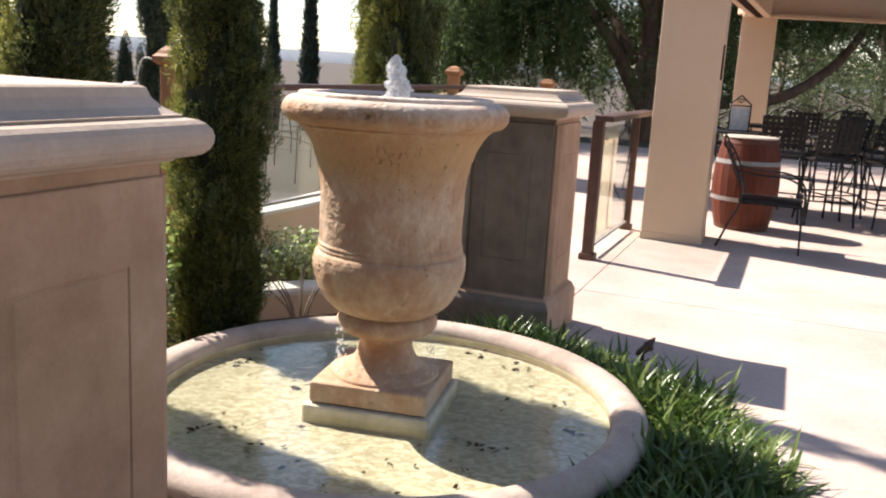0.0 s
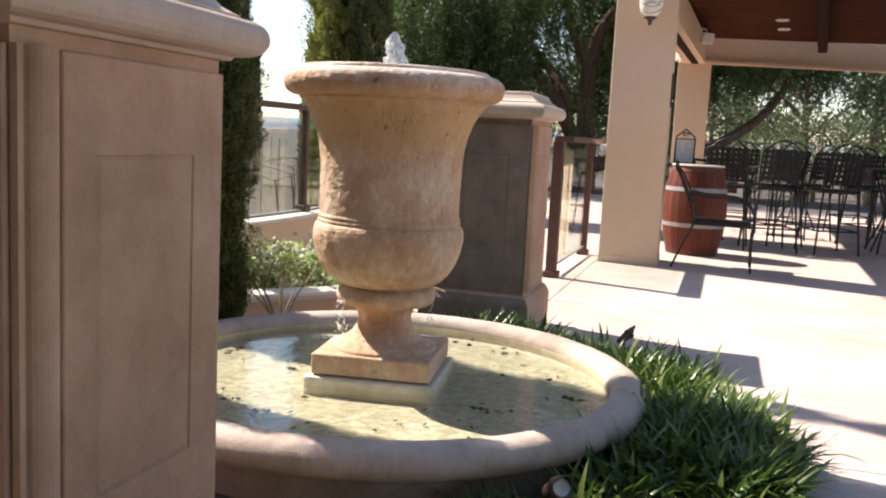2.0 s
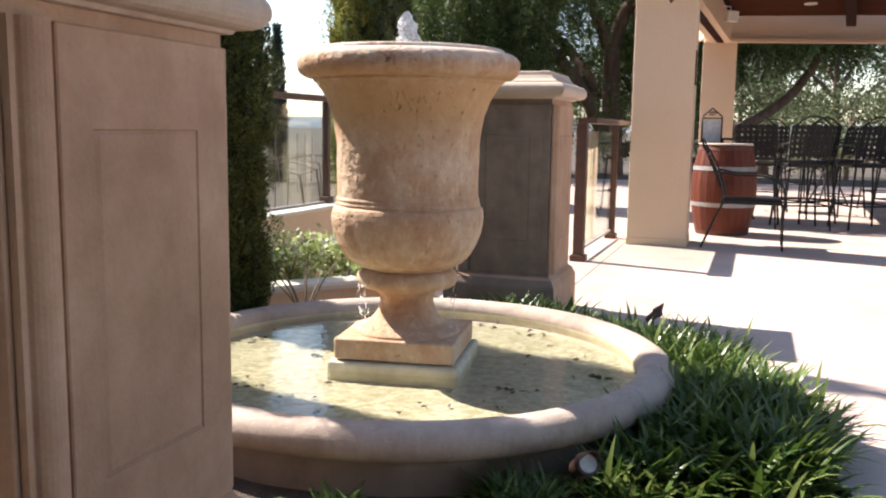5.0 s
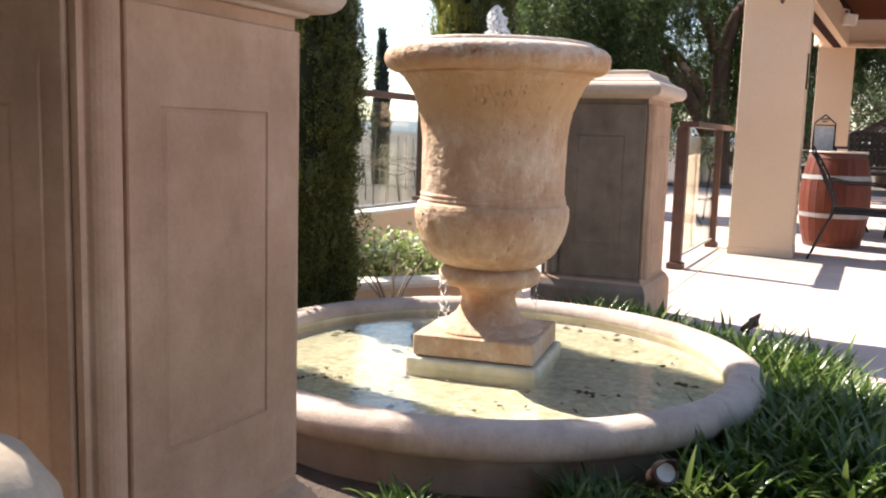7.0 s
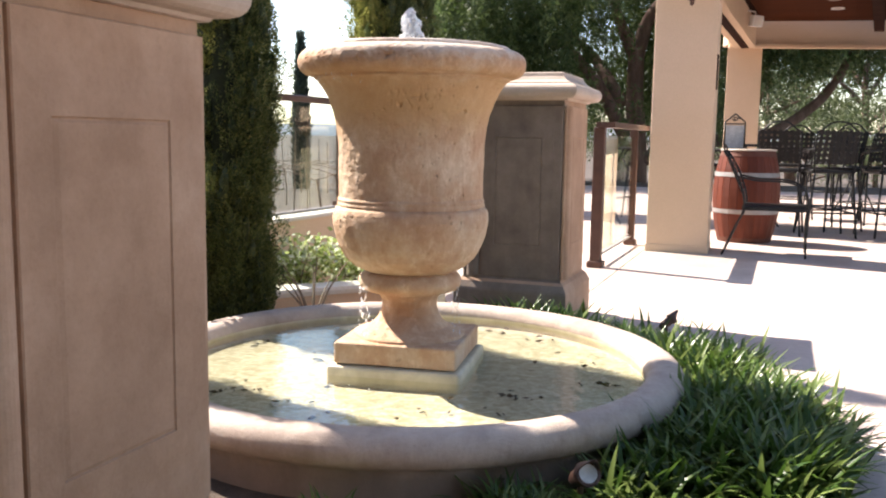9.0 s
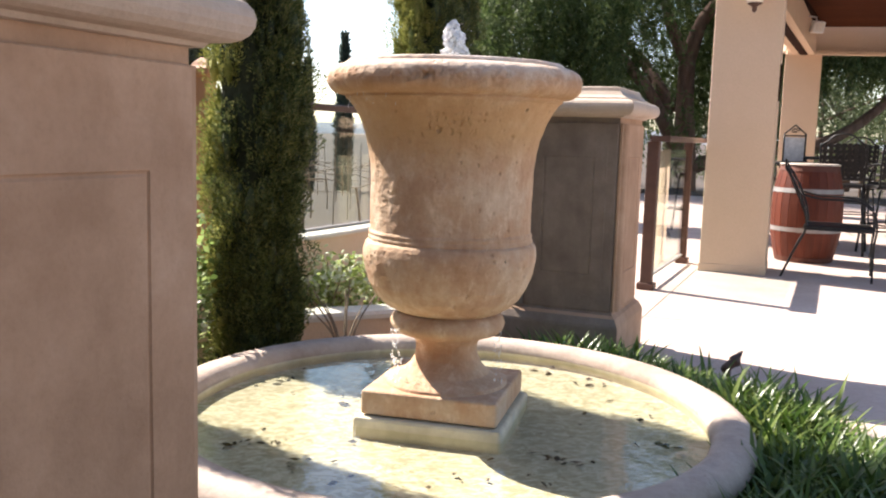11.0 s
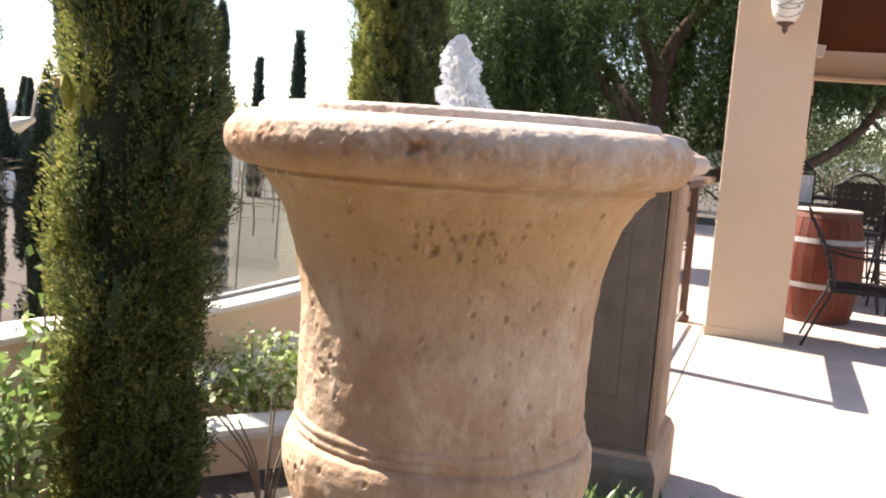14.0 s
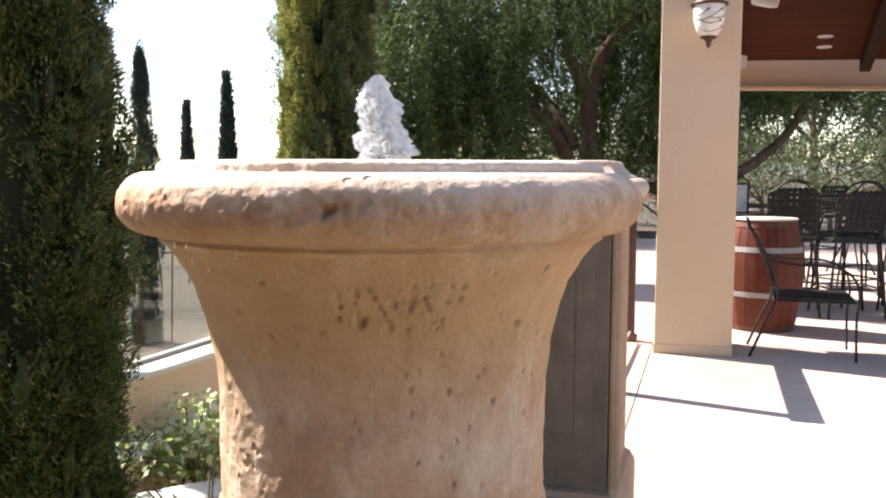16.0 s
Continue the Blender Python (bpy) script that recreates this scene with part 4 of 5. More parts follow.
def bar_table(at, h=1.04, r=0.42):
    t = thing("bar_table", "tall round black iron bar table", "table", at, "bar tables")
    part("tabletop", lathe([(0, h - 0.03), (r - 0.02, h - 0.03), (r, h - 0.02), (r, h - 0.005), (r - 0.01, h), (0, h)], 40), M_IRON, t)
    for k in range(4):
        a = math.pi / 2 * k + 0.4
        c, s = math.cos(a), math.sin(a)
        rod("leg", [(0.30 * c, 0.30 * s, h - 0.03), (0.14 * c, 0.14 * s, 0.62), (0.12 * c, 0.12 * s, 0.42), (0.33 * c, 0.33 * s, 0.0)], 0.014, t)
    part("ring", tube([(0.13 * math.cos(radians(a)), 0.13 * math.sin(radians(a)), 0.5) for a in range(0, 361, 20)], 0.008, 6), M_IRON, t, smooth=True)
    return t


def iron_armchair(at):
    """Low wrought-iron chair: front legs sweep up into the arms, back legs rise into a leaning back."""
    t = thing("iron_armchair", "black wrought-iron armchair standing by the barrel", "chair", at, "iron armchairs")
    w, d, sh = 0.255, 0.28, 0.46
    for sx in (-1, 1):
        rod("front_leg", [(sx * w, -d * 1.08, 0), (sx * w, -d * 1.05, 0.30), (sx * w, -d * 1.10, 0.48), (sx * w * 1.02, -d * 0.95, 0.62), (sx * w * 1.05, -d * 0.45, 0.70), (sx * w * 1.02, d * 0.5, 0.71), (sx * w, d + 0.035, 0.74)], 0.0095, t)
        rod("back_leg", [(sx * w * 0.98, d + 0.16, 0), (sx * w * 0.98, d + 0.06, 0.25), (sx * w, d * 0.92, 0.46), (sx * w, d + 0.03, 0.70), (sx * w, d + 0.13, 0.90), (sx * w, d + 0.18, 0.97)], 0.0105, t)
        rod("side_rail", [(sx * w, -d * 1.05, sh - 0.02), (sx * w, d * 0.95, sh - 0.02)], 0.009, t)
    part("seat", box(-w, -d, sh - 0.02, w, d, sh + 0.012, 0.012, 3), M_IRON, t, "woven black seat")
    rod("crest", [(-w, d + 0.18, 0.97), (-w * 0.5, d + 0.19, 1.02), (0, d + 0.20, 1.04), (w * 0.5, d + 0.19, 1.02), (w, d + 0.18, 0.97)], 0.009, t)
    rod("back_rail", [(-w, d + 0.01, 0.60), (w, d + 0.01, 0.60)], 0.008, t)
    for k in range(6):
        x = -w * 0.8 + k * w * 0.32
        part("strap", sweep_strap(Vector((x, d + 0.012, 0.60)), Vector((x, d + 0.185, 0.99)), 0.026), M_IRON, t)
    for k in range(5):
        z = 0.66 + 0.065 * k
        y = d + 0.008 + (z - 0.60) * 0.44
        part("strap", box(-w, y - 0.004, z - 0.013, w, y, z + 0.013, 0.001, 1), M_IRON, t)
    return t


iron_armchair(pose(3.45, 8.20, 0, 0, 0, 64))
first = bar_stool(pose(4.87, 9.89, 0, 0, 0, 168), 0.74, 1.25)
T1 = bar_table(pose(4.6, 11.14, 0, 0, 0, 10))
for x, y, a in ((5.61, 12.26, 160), (5.6, 9.82, 174), (4.41, 10.12, 150), (5.29, 10.59, 190), (6.21, 11.44, 200), (6.47, 9.52, 160), (6.7, 10.66, 100), (7.44, 12.25, 170), (7.8, 10.88, -80), (8.58, 12.96, 150), (7.18, 14.15, 190), (9.81, 13.88, 140), (10.21, 11.75, -60), (4.11, 11.86, 75)):
    copy_thing(first, pose(x, y, 0, 0, 0, a))
for x, y in ((6.66, 10.17), (7.1, 13.19), (9.03, 12.02), (9.47, 14.71)):
    copy_thing(T1, pose(x, y, 0, 0, 0, 40 * x))
# framed menu stand on the first table
ms = thing("menu_stand", "small iron menu stand with a peaked top", "menu stand", pose(3.97, 10.45, -0.06, 0, 0, -18))
T2 = copy_thing(T1, pose(3.97, 10.58, -0.06, 0, 0, 55))
fw, f0, f1 = 0.115, 1.04, 1.36
rod("side_bar", [(-fw, 0, f0), (-fw, 0, f1)], 0.010, ms)
rod("side_bar", [(fw, 0, f0), (fw, 0, f1)], 0.010, ms)
rod("peak_bar", [(-fw, 0, f1), (0, 0, f1 + 0.10)], 0.009, ms)
rod("peak_bar", [(0, 0, f1 + 0.10), (fw, 0, f1)], 0.009, ms)
rod("cross_bar", [(-fw, 0, f1 - 0.02), (fw, 0, f1 - 0.02)], 0.008, ms)
part("scroll", tube([(0.05 * math.cos(radians(a)) * (1 - a / 900), 0, f1 + 0.035 + 0.028 * math.sin(radians(a)) * (1 - a / 900)) for a in range(0, 720, 30)], 0.005, 5), M_IRON, ms)
part("panel", box(-fw + 0.01, -0.006, f0 + 0.01, fw - 0.01, 0.006, f1 - 0.04, 0.002, 1), M_SIGN, ms, "grey printed menu sheet")
part("base", box(-fw - 0.01, -0.05, f0, fw + 0.01, 0.05, f0 + 0.012, 0.003, 1), M_IRON, ms)


# ---- wall lantern, ceiling fittings ----
ln = thing("wall_lantern", "bronze wall lantern with a frosted shade and vine tracery", "lantern", porch @ pose(0.05, -0.286, 2.52, 0, 0, 0))
part("back_plate", box(-0.05, -0.02, -0.08, 0.05, 0.0, 0.12, 0.01), M_BRONZE, ln)
rod("hook", [(0, -0.01, 0.08), (0, -0.06, 0.20), (0, -0.15, 0.24), (0, -0.17, 0.18)], 0.010, ln)
c = Matrix.Translation((0, -0.17, 0))
part("hood", lathe([(0.0, 0.20), (0.022, 0.185), (0.03, 0.15), (0.062, 0.13), (0.068, 0.115), (0.085, 0.10), (0.135, 0.075), (0.13, 0.065), (0, 0.07)], 28), M_BRONZE, ln, at=c, smooth=True)
shade = part("shade", lathe([(0.105, 0.065), (0.112, 0.03), (0.108, -0.04), (0.09, -0.11), (0.06, -0.155), (0.0, -0.16)], 28), M_OPAL, ln, "frosted cream glass shade", at=c, smooth=True)
part("finial", lathe([(0.06, -0.15), (0.062, -0.165), (0.03, -0.18), (0.018, -0.20), (0.022, -0.215), (0.0, -0.24)], 16), M_BRONZE, shade, "bronze finial", smooth=True)


def on_shade(deg, z, lift=0.002):
    """A place on the curved face of the lantern's shade."""
    r_ = float(np.interp(z, [-0.155, -0.11, -0.04, 0.03, 0.065], [0.06, 0.09, 0.108, 0.112, 0.105])) + lift
    return Vector((r_ * math.sin(radians(deg)), -r_ * math.cos(radians(deg)), z))


for stem in (((-62, -0.035), (-30, -0.05), (0, -0.035), (25, -0.005), (45, 0.02)), ((-35, -0.048), (-15, -0.07), (12, -0.075), (40, -0.06)), ((0, -0.035), (28, -0.042), (55, -0.03)), ((-62, -0.02), (-32, -0.01), (-10, 0.015)), ((-50, -0.10), (-10, -0.13), (35, -0.12), (60, -0.10))):
    part("vine", tube(curve([tuple(on_shade(a, z)) for a, z in stem], 4), 0.0028, 5), M_BRONZE, shade, "bronze vine tracery")
    a, z = stem[-1]
    leaf = bmesh.new()
    bmesh.ops.create_icosphere(leaf, subdivisions=2, radius=1.0, matrix=Matrix.Translation(on_shade(a + 5, z + 0.006)) @ Matrix.Rotation(radians(a + 5), 4, "Z") @ Matrix.Rotation(radians(-30), 4, "Y") @ Matrix.Diagonal((0.015, 0.003, 0.008, 1)))
    part("vine_leaf", leaf, M_BRONZE, shade, "small bronze leaf", smooth=True)

for x, y in ((2.58, 5.46), (2.79, 6.2)):
    dl = thing("downlight", "white recessed ceiling downlight", "downlight", ROOF @ pose(0.6, 0, 3.44, -3.0, 0, 0) @ pose(x - 0.6, y, -0.004, 0, 0, 0), "downlights")
    part("trim_ring", lathe([(0.06, 0.0), (0.10, 0.0), (0.10, -0.012), (0.062, -0.012)], 24), M_WHITE, dl)
    part("lens", lathe([(0.062, -0.002), (0, -0.002)][::-1], 20), M_OPAL, dl)


def heater(at, s, label):
    """Boxy patio heater: housing, raised frame, louvred face, bracket."""
    t = thing("patio_heater", label, "heater", at, "patio heaters")
    part("housing", box(-0.16 * s, -0.05 * s, -0.13 * s, 0.16 * s, 0.07 * s, 0.13 * s, 0.03 * s, 3), M_WHITE, t, smooth=False)
    fr = bmesh.new()
    for x0, z0, x1, z1 in ((-0.15, -0.12, 0.15, -0.085), (-0.15, 0.085, 0.15, 0.12), (-0.15, -0.085, -0.115, 0.085), (0.115, -0.085, 0.15, 0.085)):
        box(x0 * s, -0.075 * s, z0 * s, x1 * s, -0.045 * s, z1 * s, 0.008 * s, 2, fr)
    ff = part("face_frame", fr, M_WHITE, t)
    for k in range(5):
        part("louvre", box(-0.115 * s, -0.066 * s, (-0.075 + 0.034 * k) * s, 0.115 * s, -0.049 * s, (-0.055 + 0.034 * k) * s, 0.003 * s, 1), M_CAP, ff)
    part("bracket", tube([(-0.02 * s, 0.04 * s, 0.12 * s), (-0.02 * s, 0.06 * s, 0.20 * s), (-0.24 * s, 0.06 * s, 0.21 * s)], 0.011, 6), M_WHITE, t)
    return t


heater(pose(4.24, 10.48, 3.18, 12, 0, 28), 0.95, "white louvred patio heater on the porch beam")
heater(pose(5.38, 13.25, 2.87, 12, 0, 20), 0.65, "small white heater at the back corner of the porch")
# the dark strip stands in for shade under the side beam
bar("beam_under_shade", (2.72, 8.78, 2.64), (5.95, 14.93, 2.64), 0.12, 0.018, M_RAFTER, "dark strip for the shaded underside of the side beam", "soffit")
single("wall_vent", box(0, -0.05, 0, 0.012, 0.05, 0.32, 0.003), M_RAFTER, "narrow dark slot on the side of the column", "vent", porch @ pose(0.286, -0.20, 1.55))


# ---- planting ----
def cypress(at, h, r, plumes, per, size, mat, label, flank=None, group="cypresses", seed=1, spread=1.0, cut=0.72, tuft=1.0):
    """Narrow upright tree: trunk, dense core, plumes of small scale-leaf sprays."""
    rng = np.random.default_rng(seed)
    t = thing("cypress_tree", label, "cypress", at, group)
    shape = lambda z: r * np.clip(0.80 + 1.6 * z / h, 0, 1) * np.clip((1 - z / h) * 2.6, 0.03, 1) ** 0.8
    part("trunk", tube([(0, 0, -0.15), (0.01, 0, 0.3), (0, 0, h * 0.8)], [0.07, 0.055, 0.01], 8), M_BARK, t, smooth=True)
    core, cf = [], []
    nz, na = 60, 20
    for i in range(nz + 1):
        z = 0.05 + (h * 0.97 - 0.05) * i / nz
        for k in range(na):
            a = 2 * math.pi * k / na
            rr = float(shape(z)) * (0.64 - 0.30 * min(max(z - 1.5, 0.0) / 1.3, 1.0) + 0.22 * noise.noise((3 * math.cos(a) + seed, 3 * math.sin(a), z * 2.2)))
            core.append((rr * math.cos(a), rr * math.sin(a), z))
    for i in range(nz):
        for k in range(na):
            n = (k + 1) % na
            cf.append((i * na + k, i * na + n, (i + 1) * na + n, (i + 1) * na + k))
    part("inner_growth", (core, cf), M_CYPCORE, t, "dark core standing in for shade between the plumes", smooth=True)
    base, way, ln_, wd = [], [], [], []
    side, face, axis = [], [], []
    groups = [(rng.uniform(0, 2 * math.pi), rng.uniform(-0.03, h * 0.95), rng.uniform(0.74, 1.14)) for _ in range(max(60, plumes // (4 if tuft < 2 else 1)))]
    for _ in range(plumes):
        ga, gz, gr = groups[rng.integers(len(groups))]
        a = ga + rng.normal() * (0.17 if tuft < 2 else 0.6)
        z0 = min(max(gz + rng.normal() * 0.085 * tuft, -0.05), h * 0.95)
        L = rng.uniform(0.12, 0.29) * tuft
        lump = 1 + 0.16 * noise.noise((2.2 * math.cos(a) + seed, 2.2 * math.sin(a), z0 * 1.6))
        r0 = float(shape(z0)) * rng.uniform(0.62, 0.92) * gr
        r1 = min(r0 + L * rng.uniform(0.10, 0.34), float(shape(min(z0 + L, h))) * rng.uniform(0.92, 1.22) * lump * gr)
        if rng.uniform() < 0.08:
            r1 *= 1.25
        u = rng.uniform(0, 1, per)
        rad = r0 + (r1 - r0) * u
        sp = 0.034 * spread * rng.uniform(0.7, 1.3) * np.clip(1.25 * np.sin(np.pi * np.clip(u * 0.8 + 0.2, 0, 1)) ** 0.9, 0, 1) + 0.002
        th = rng.uniform(0, 2 * math.pi, per)
        q = sp * np.sqrt(rng.uniform(0.45, 1, per))
        a2 = a + rng.normal() * 0.25 * u
        rh = r0 + (min(r1, float(shape(z0))) - r0) * 0.5
        axis.append((r0 * math.cos(a), r0 * math.sin(a), z0, rh * math.cos(a), rh * math.sin(a), z0 + L * 0.66, 0.015 * spread * rng.uniform(0.7, 1.2)))
        px = rad * np.cos(a2) + q * np.cos(th)
        py = rad * np.sin(a2) + q * np.sin(th)
        pz = z0 + L * u + rng.normal(size=per) * 0.012
        base.append(np.stack([px, py, pz], 1))
        out = np.stack([0.5 * math.cos(a) + 0.75 * np.cos(th), 0.5 * math.sin(a) + 0.75 * np.sin(th), np.full(per, 0.85)], 1)
        way.append(out + rng.normal(size=(per, 3)) * 0.42)
        face.append(np.stack([0.5 * math.cos(a) + np.cos(th), 0.5 * math.sin(a) + np.sin(th), np.full(per, 0.35)], 1))
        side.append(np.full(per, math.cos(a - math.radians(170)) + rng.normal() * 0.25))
    base, way, side, face = np.concatenate(base), np.concatenate(way), np.concatenate(side), np.concatenate(face)
    n = len(base)
    ln_, wd = rng.uniform(0.7, 1.5, n) * size, rng.uniform(0.28, 0.45, n) * size
    AX = np.array(axis)
    first_of = side[::per]

    def bodies(sel):
        """The solid heart of each tuft: a lumpy flame."""
        ax = AX[sel]
        k = len(ax)
        rings, ns = 6, 7
        u_ = np.linspace(0, 1, rings)[None, :, None]
        th_ = np.linspace(0, 2 * math.pi, ns, endpoint=False)[None, None, :]
        rad_ = ax[:, 6][:, None, None] * (np.sin(np.pi * (0.16 + 0.84 * u_) ** 1.2) * 0.95 + 0.03) * rng.uniform(0.55, 1.3, (k, rings, ns))
        cx = ax[:, 0][:, None, None] + (ax[:, 3] - ax[:, 0])[:, None, None] * u_ + rad_ * np.cos(th_)
        cy = ax[:, 1][:, None, None] + (ax[:, 4] - ax[:, 1])[:, None, None] * u_ + rad_ * np.sin(th_)
        cz = ax[:, 2][:, None, None] + (ax[:, 5] - ax[:, 2])[:, None, None] * u_ + rng.normal(size=(k, rings, ns)) * 0.012
        vv = np.stack([cx, cy, cz], 3).reshape(-1, 3)
        i_, j_ = np.meshgrid(np.arange(rings - 1), np.arange(ns), indexing="ij")
        j2 = (j_ + 1) % ns
        quad = np.stack([i_ * ns + j_, i_ * ns + j2, (i_ + 1) * ns + j2, (i_ + 1) * ns + j_], 2).reshape(-1, 4)
        return vv, (quad[None] + (np.arange(k) * rings * ns)[:, None, None]).reshape(-1, 4)

    if flank is None:
        tagged(part("foliage", blades(base, way, ln_, wd, 0.3, 0.0, face), mat, t), kind="stuff")
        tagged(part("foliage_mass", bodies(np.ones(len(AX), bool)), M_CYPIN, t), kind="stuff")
    else:
        # sunlight on one flank is put into yellower leaves
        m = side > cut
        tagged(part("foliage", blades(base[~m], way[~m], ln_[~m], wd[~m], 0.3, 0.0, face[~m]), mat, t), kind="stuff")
        tagged(part("sunny_foliage", blades(base[m], way[m], ln_[m], wd[m], 0.3, 0.0, face[m]), flank, t, "sprays painted yellow where the sun strikes"), kind="stuff")
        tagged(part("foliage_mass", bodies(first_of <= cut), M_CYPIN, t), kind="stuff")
        tagged(part("sunny_foliage_mass", bodies(first_of > cut), flank, t, "sprays painted yellow where the sun strikes"), kind="stuff")
    return t


cypress(pose(-1.105, 4.56, 0), 5.8, 0.222, 2000, 230, 0.0162, M_CYP, "dark green Italian cypress beside the fountain pool", M_CYPSUN, seed=3, spread=1.45, cut=0.52, tuft=0.72)
cypress(pose(-1.55, 3.60, -0.05), 5.0, 0.182, 1450, 190, 0.0165, M_CYP, "dark green Italian cypress between the pillar and the pool", M_CYPSUN, seed=5, spread=1.45, cut=0.55, tuft=0.72)
cypress(pose(-0.05, 14.65, -0.43), 12.5, 0.66, 1150, 300, 0.042, M_CYP, "tall cypress with yellow sprays behind the railing, sunlight painted on one half", M_CYPSUN, seed=6, spread=3.4, cut=0.05, tuft=2.2)
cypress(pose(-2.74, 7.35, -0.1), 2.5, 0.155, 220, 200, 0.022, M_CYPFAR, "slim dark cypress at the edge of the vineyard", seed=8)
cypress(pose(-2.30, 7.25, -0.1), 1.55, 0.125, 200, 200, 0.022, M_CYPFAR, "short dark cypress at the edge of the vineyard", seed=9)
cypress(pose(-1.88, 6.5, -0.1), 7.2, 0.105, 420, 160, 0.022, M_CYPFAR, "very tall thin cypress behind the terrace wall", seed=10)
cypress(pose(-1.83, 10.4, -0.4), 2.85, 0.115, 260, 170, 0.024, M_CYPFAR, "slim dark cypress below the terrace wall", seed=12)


def far_cypress(at, h, r, seed):
    rng = np.random.default_rng(seed)
    t = thing("cypress_tree", "slim dark cypress far off in the vineyard", "cypress", at, "far cypresses")
    n = 5200
    u = rng.uniform(0.0, 1, n)
    a = rng.uniform(0, 6.283, n)
    prof_ = np.minimum(1, 0.55 + 2.2 * u) * np.clip((1 - u) * 1.9, 0.02, 1)
    rr = r * prof_ * rng.uniform(0.55, 1.1, n)
    b = np.stack([rr * np.cos(a), rr * np.sin(a), u * h], 1)
    w = np.stack([np.cos(a) * 0.5, np.sin(a) * 0.5, np.full(n, 1.5)], 1) + rng.normal(size=(n, 3)) * 0.4
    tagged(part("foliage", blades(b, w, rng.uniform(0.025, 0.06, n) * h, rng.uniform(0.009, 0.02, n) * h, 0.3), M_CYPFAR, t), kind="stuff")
    part("trunk", tube([(0, 0, -0.6), (0, 0, h * 0.9)], [r * 0.2, r * 0.06], 6), M_BARK, t)
    return t


for k, (x, y, h, r) in enumerate([(-3.41, 26.24, 4.0, 0.17), (-2.41, 26.7, 4.8, 0.20), (-0.75, 25.24, 4.5, 0.22)]):
    far_cypress(pose(x, y, -0.9, 0, 0, 40 * k), h, r, 20 + k)
# a close row of cypresses, set near and low to fit the camera's view
row = random.Random(31)
for k in range(17):
    x = -10.2 + 0.235 * k + row.uniform(-0.04, 0.04)
    h = row.uniform(2.55, 3.05) - (0.45 if x > -7.9 else 0.0)
    far_cypress(pose(x, 20.3 + row.uniform(-0.3, 0.3), -0.55, 0, 0, 57 * k), h, row.uniform(0.19, 0.24), 50 + k)


# pepper tree: leaning trunk, limbs, weeping strands
def pepper_tree(at, label):
    rng = np.random.default_rng(12)
    t = thing("pepper_tree", label, "tree", at)
    limbs = [
        ("trunk", [(0.1, 0, -1.2), (0.05, 0, 0.8), (-0.05, 0, 2.2), (-0.05, 0, 3.4)], [0.34, 0.27, 0.23, 0.2]),
        ("limb", [(0.0, 0.0, 0.7), (-0.45, -0.1, 1.45), (-1.15, -0.3, 2.5), (-2.0, -0.4, 3.4), (-3.2, -0.4, 4.2)], [0.20, 0.19, 0.16, 0.12, 0.06]),
        ("limb", [(-0.05, 0.0, 3.2), (0.3, -0.1, 4.3), (1.2, -0.3, 5.2), (2.6, -0.2, 5.9)], [0.2, 0.16, 0.12, 0.05]),
        ("limb", [(-0.05, 0.0, 3.2), (-0.6, 0.0, 4.3), (-0.9, 0.3, 6.2)], [0.19, 0.14, 0.06]),
        ("limb", [(0.0, 0.0, 0.5), (1.5, -0.3, 1.0), (3.0, -0.5, 1.18), (3.75, -0.5, 1.47), (4.35, -0.5, 1.88), (4.85, -0.5, 2.35), (5.35, -0.5, 3.15), (5.6, -0.5, 4.2)], [0.20, 0.17, 0.15, 0.14, 0.13, 0.12, 0.10, 0.05]),
        ("limb", [(-0.3, 0.2, 2.0), (-1.0, 1.2, 3.4), (-2.4, 2.0, 4.6)], [0.18, 0.14, 0.06]),
    ]
    for nm, p, rr in limbs:
        c_ = curve(p, 6)
        part(nm, tube(c_, [float(np.interp(i, np.linspace(0, len(c_) - 1, len(rr)), rr)) for i in range(len(c_))], 10), M_BARK, t, smooth=True)
    # clumps of strands hang from points in the crown
    cl = []
    for _ in range(780):
        x, y = rng.uniform(-5.8, 6.8), rng.uniform(-2.8, 3.2)
        top = 8.4 * math.sqrt(max(0.05, 1 - (x / 7.2) ** 2 * 0.75 - (y / 4.5) ** 2 * 0.6))
        z = rng.uniform(min(max(2.2, top - 5.9), top - 0.2), top)
        if x > 2.2 and z < 3.2 + 0.2 * x:
            z = rng.uniform(3.2 + 0.2 * x, 6.0)
        if x > 6.1 or 4.6 < x < 5.1 and z < 5.4:
            continue
        if -1.2 < x < 0.7 and y < 0.6 and z < 5.7:
            continue
        if rng.uniform() < 0.25 and x < -1:
            continue
        cl.append((x, y, z))
    base, way = [], []
    for x, y, z in cl:
        for _ in range(9):
            L = rng.uniform(0.7, 1.9)
            ox, oy = rng.normal(size=2) * 0.34
            u = np.linspace(0, 1, 48)
            px = x + ox + 0.18 * u * rng.normal() + rng.normal(size=48) * 0.03
            py = y + oy + 0.18 * u * rng.normal() + rng.normal(size=48) * 0.03
            pz = z + 0.25 * rng.normal() - L * u
            base.append(np.stack([px, py, pz], 1))
            w = rng.normal(size=(48, 3)) * 0.8
            w[:, 2] -= 0.7
            way.append(w)
    base, way = np.concatenate(base), np.concatenate(way)
    n = len(base)
    tagged(part("foliage", blades(base, way, rng.uniform(0.12, 0.24, n), rng.uniform(0.022, 0.042, n), 0.2), M_PEPPER, t), kind="stuff")
    return t


pepper_tree(pose(6.5, 22.85, 0), "large weeping pepper tree beyond the terrace")


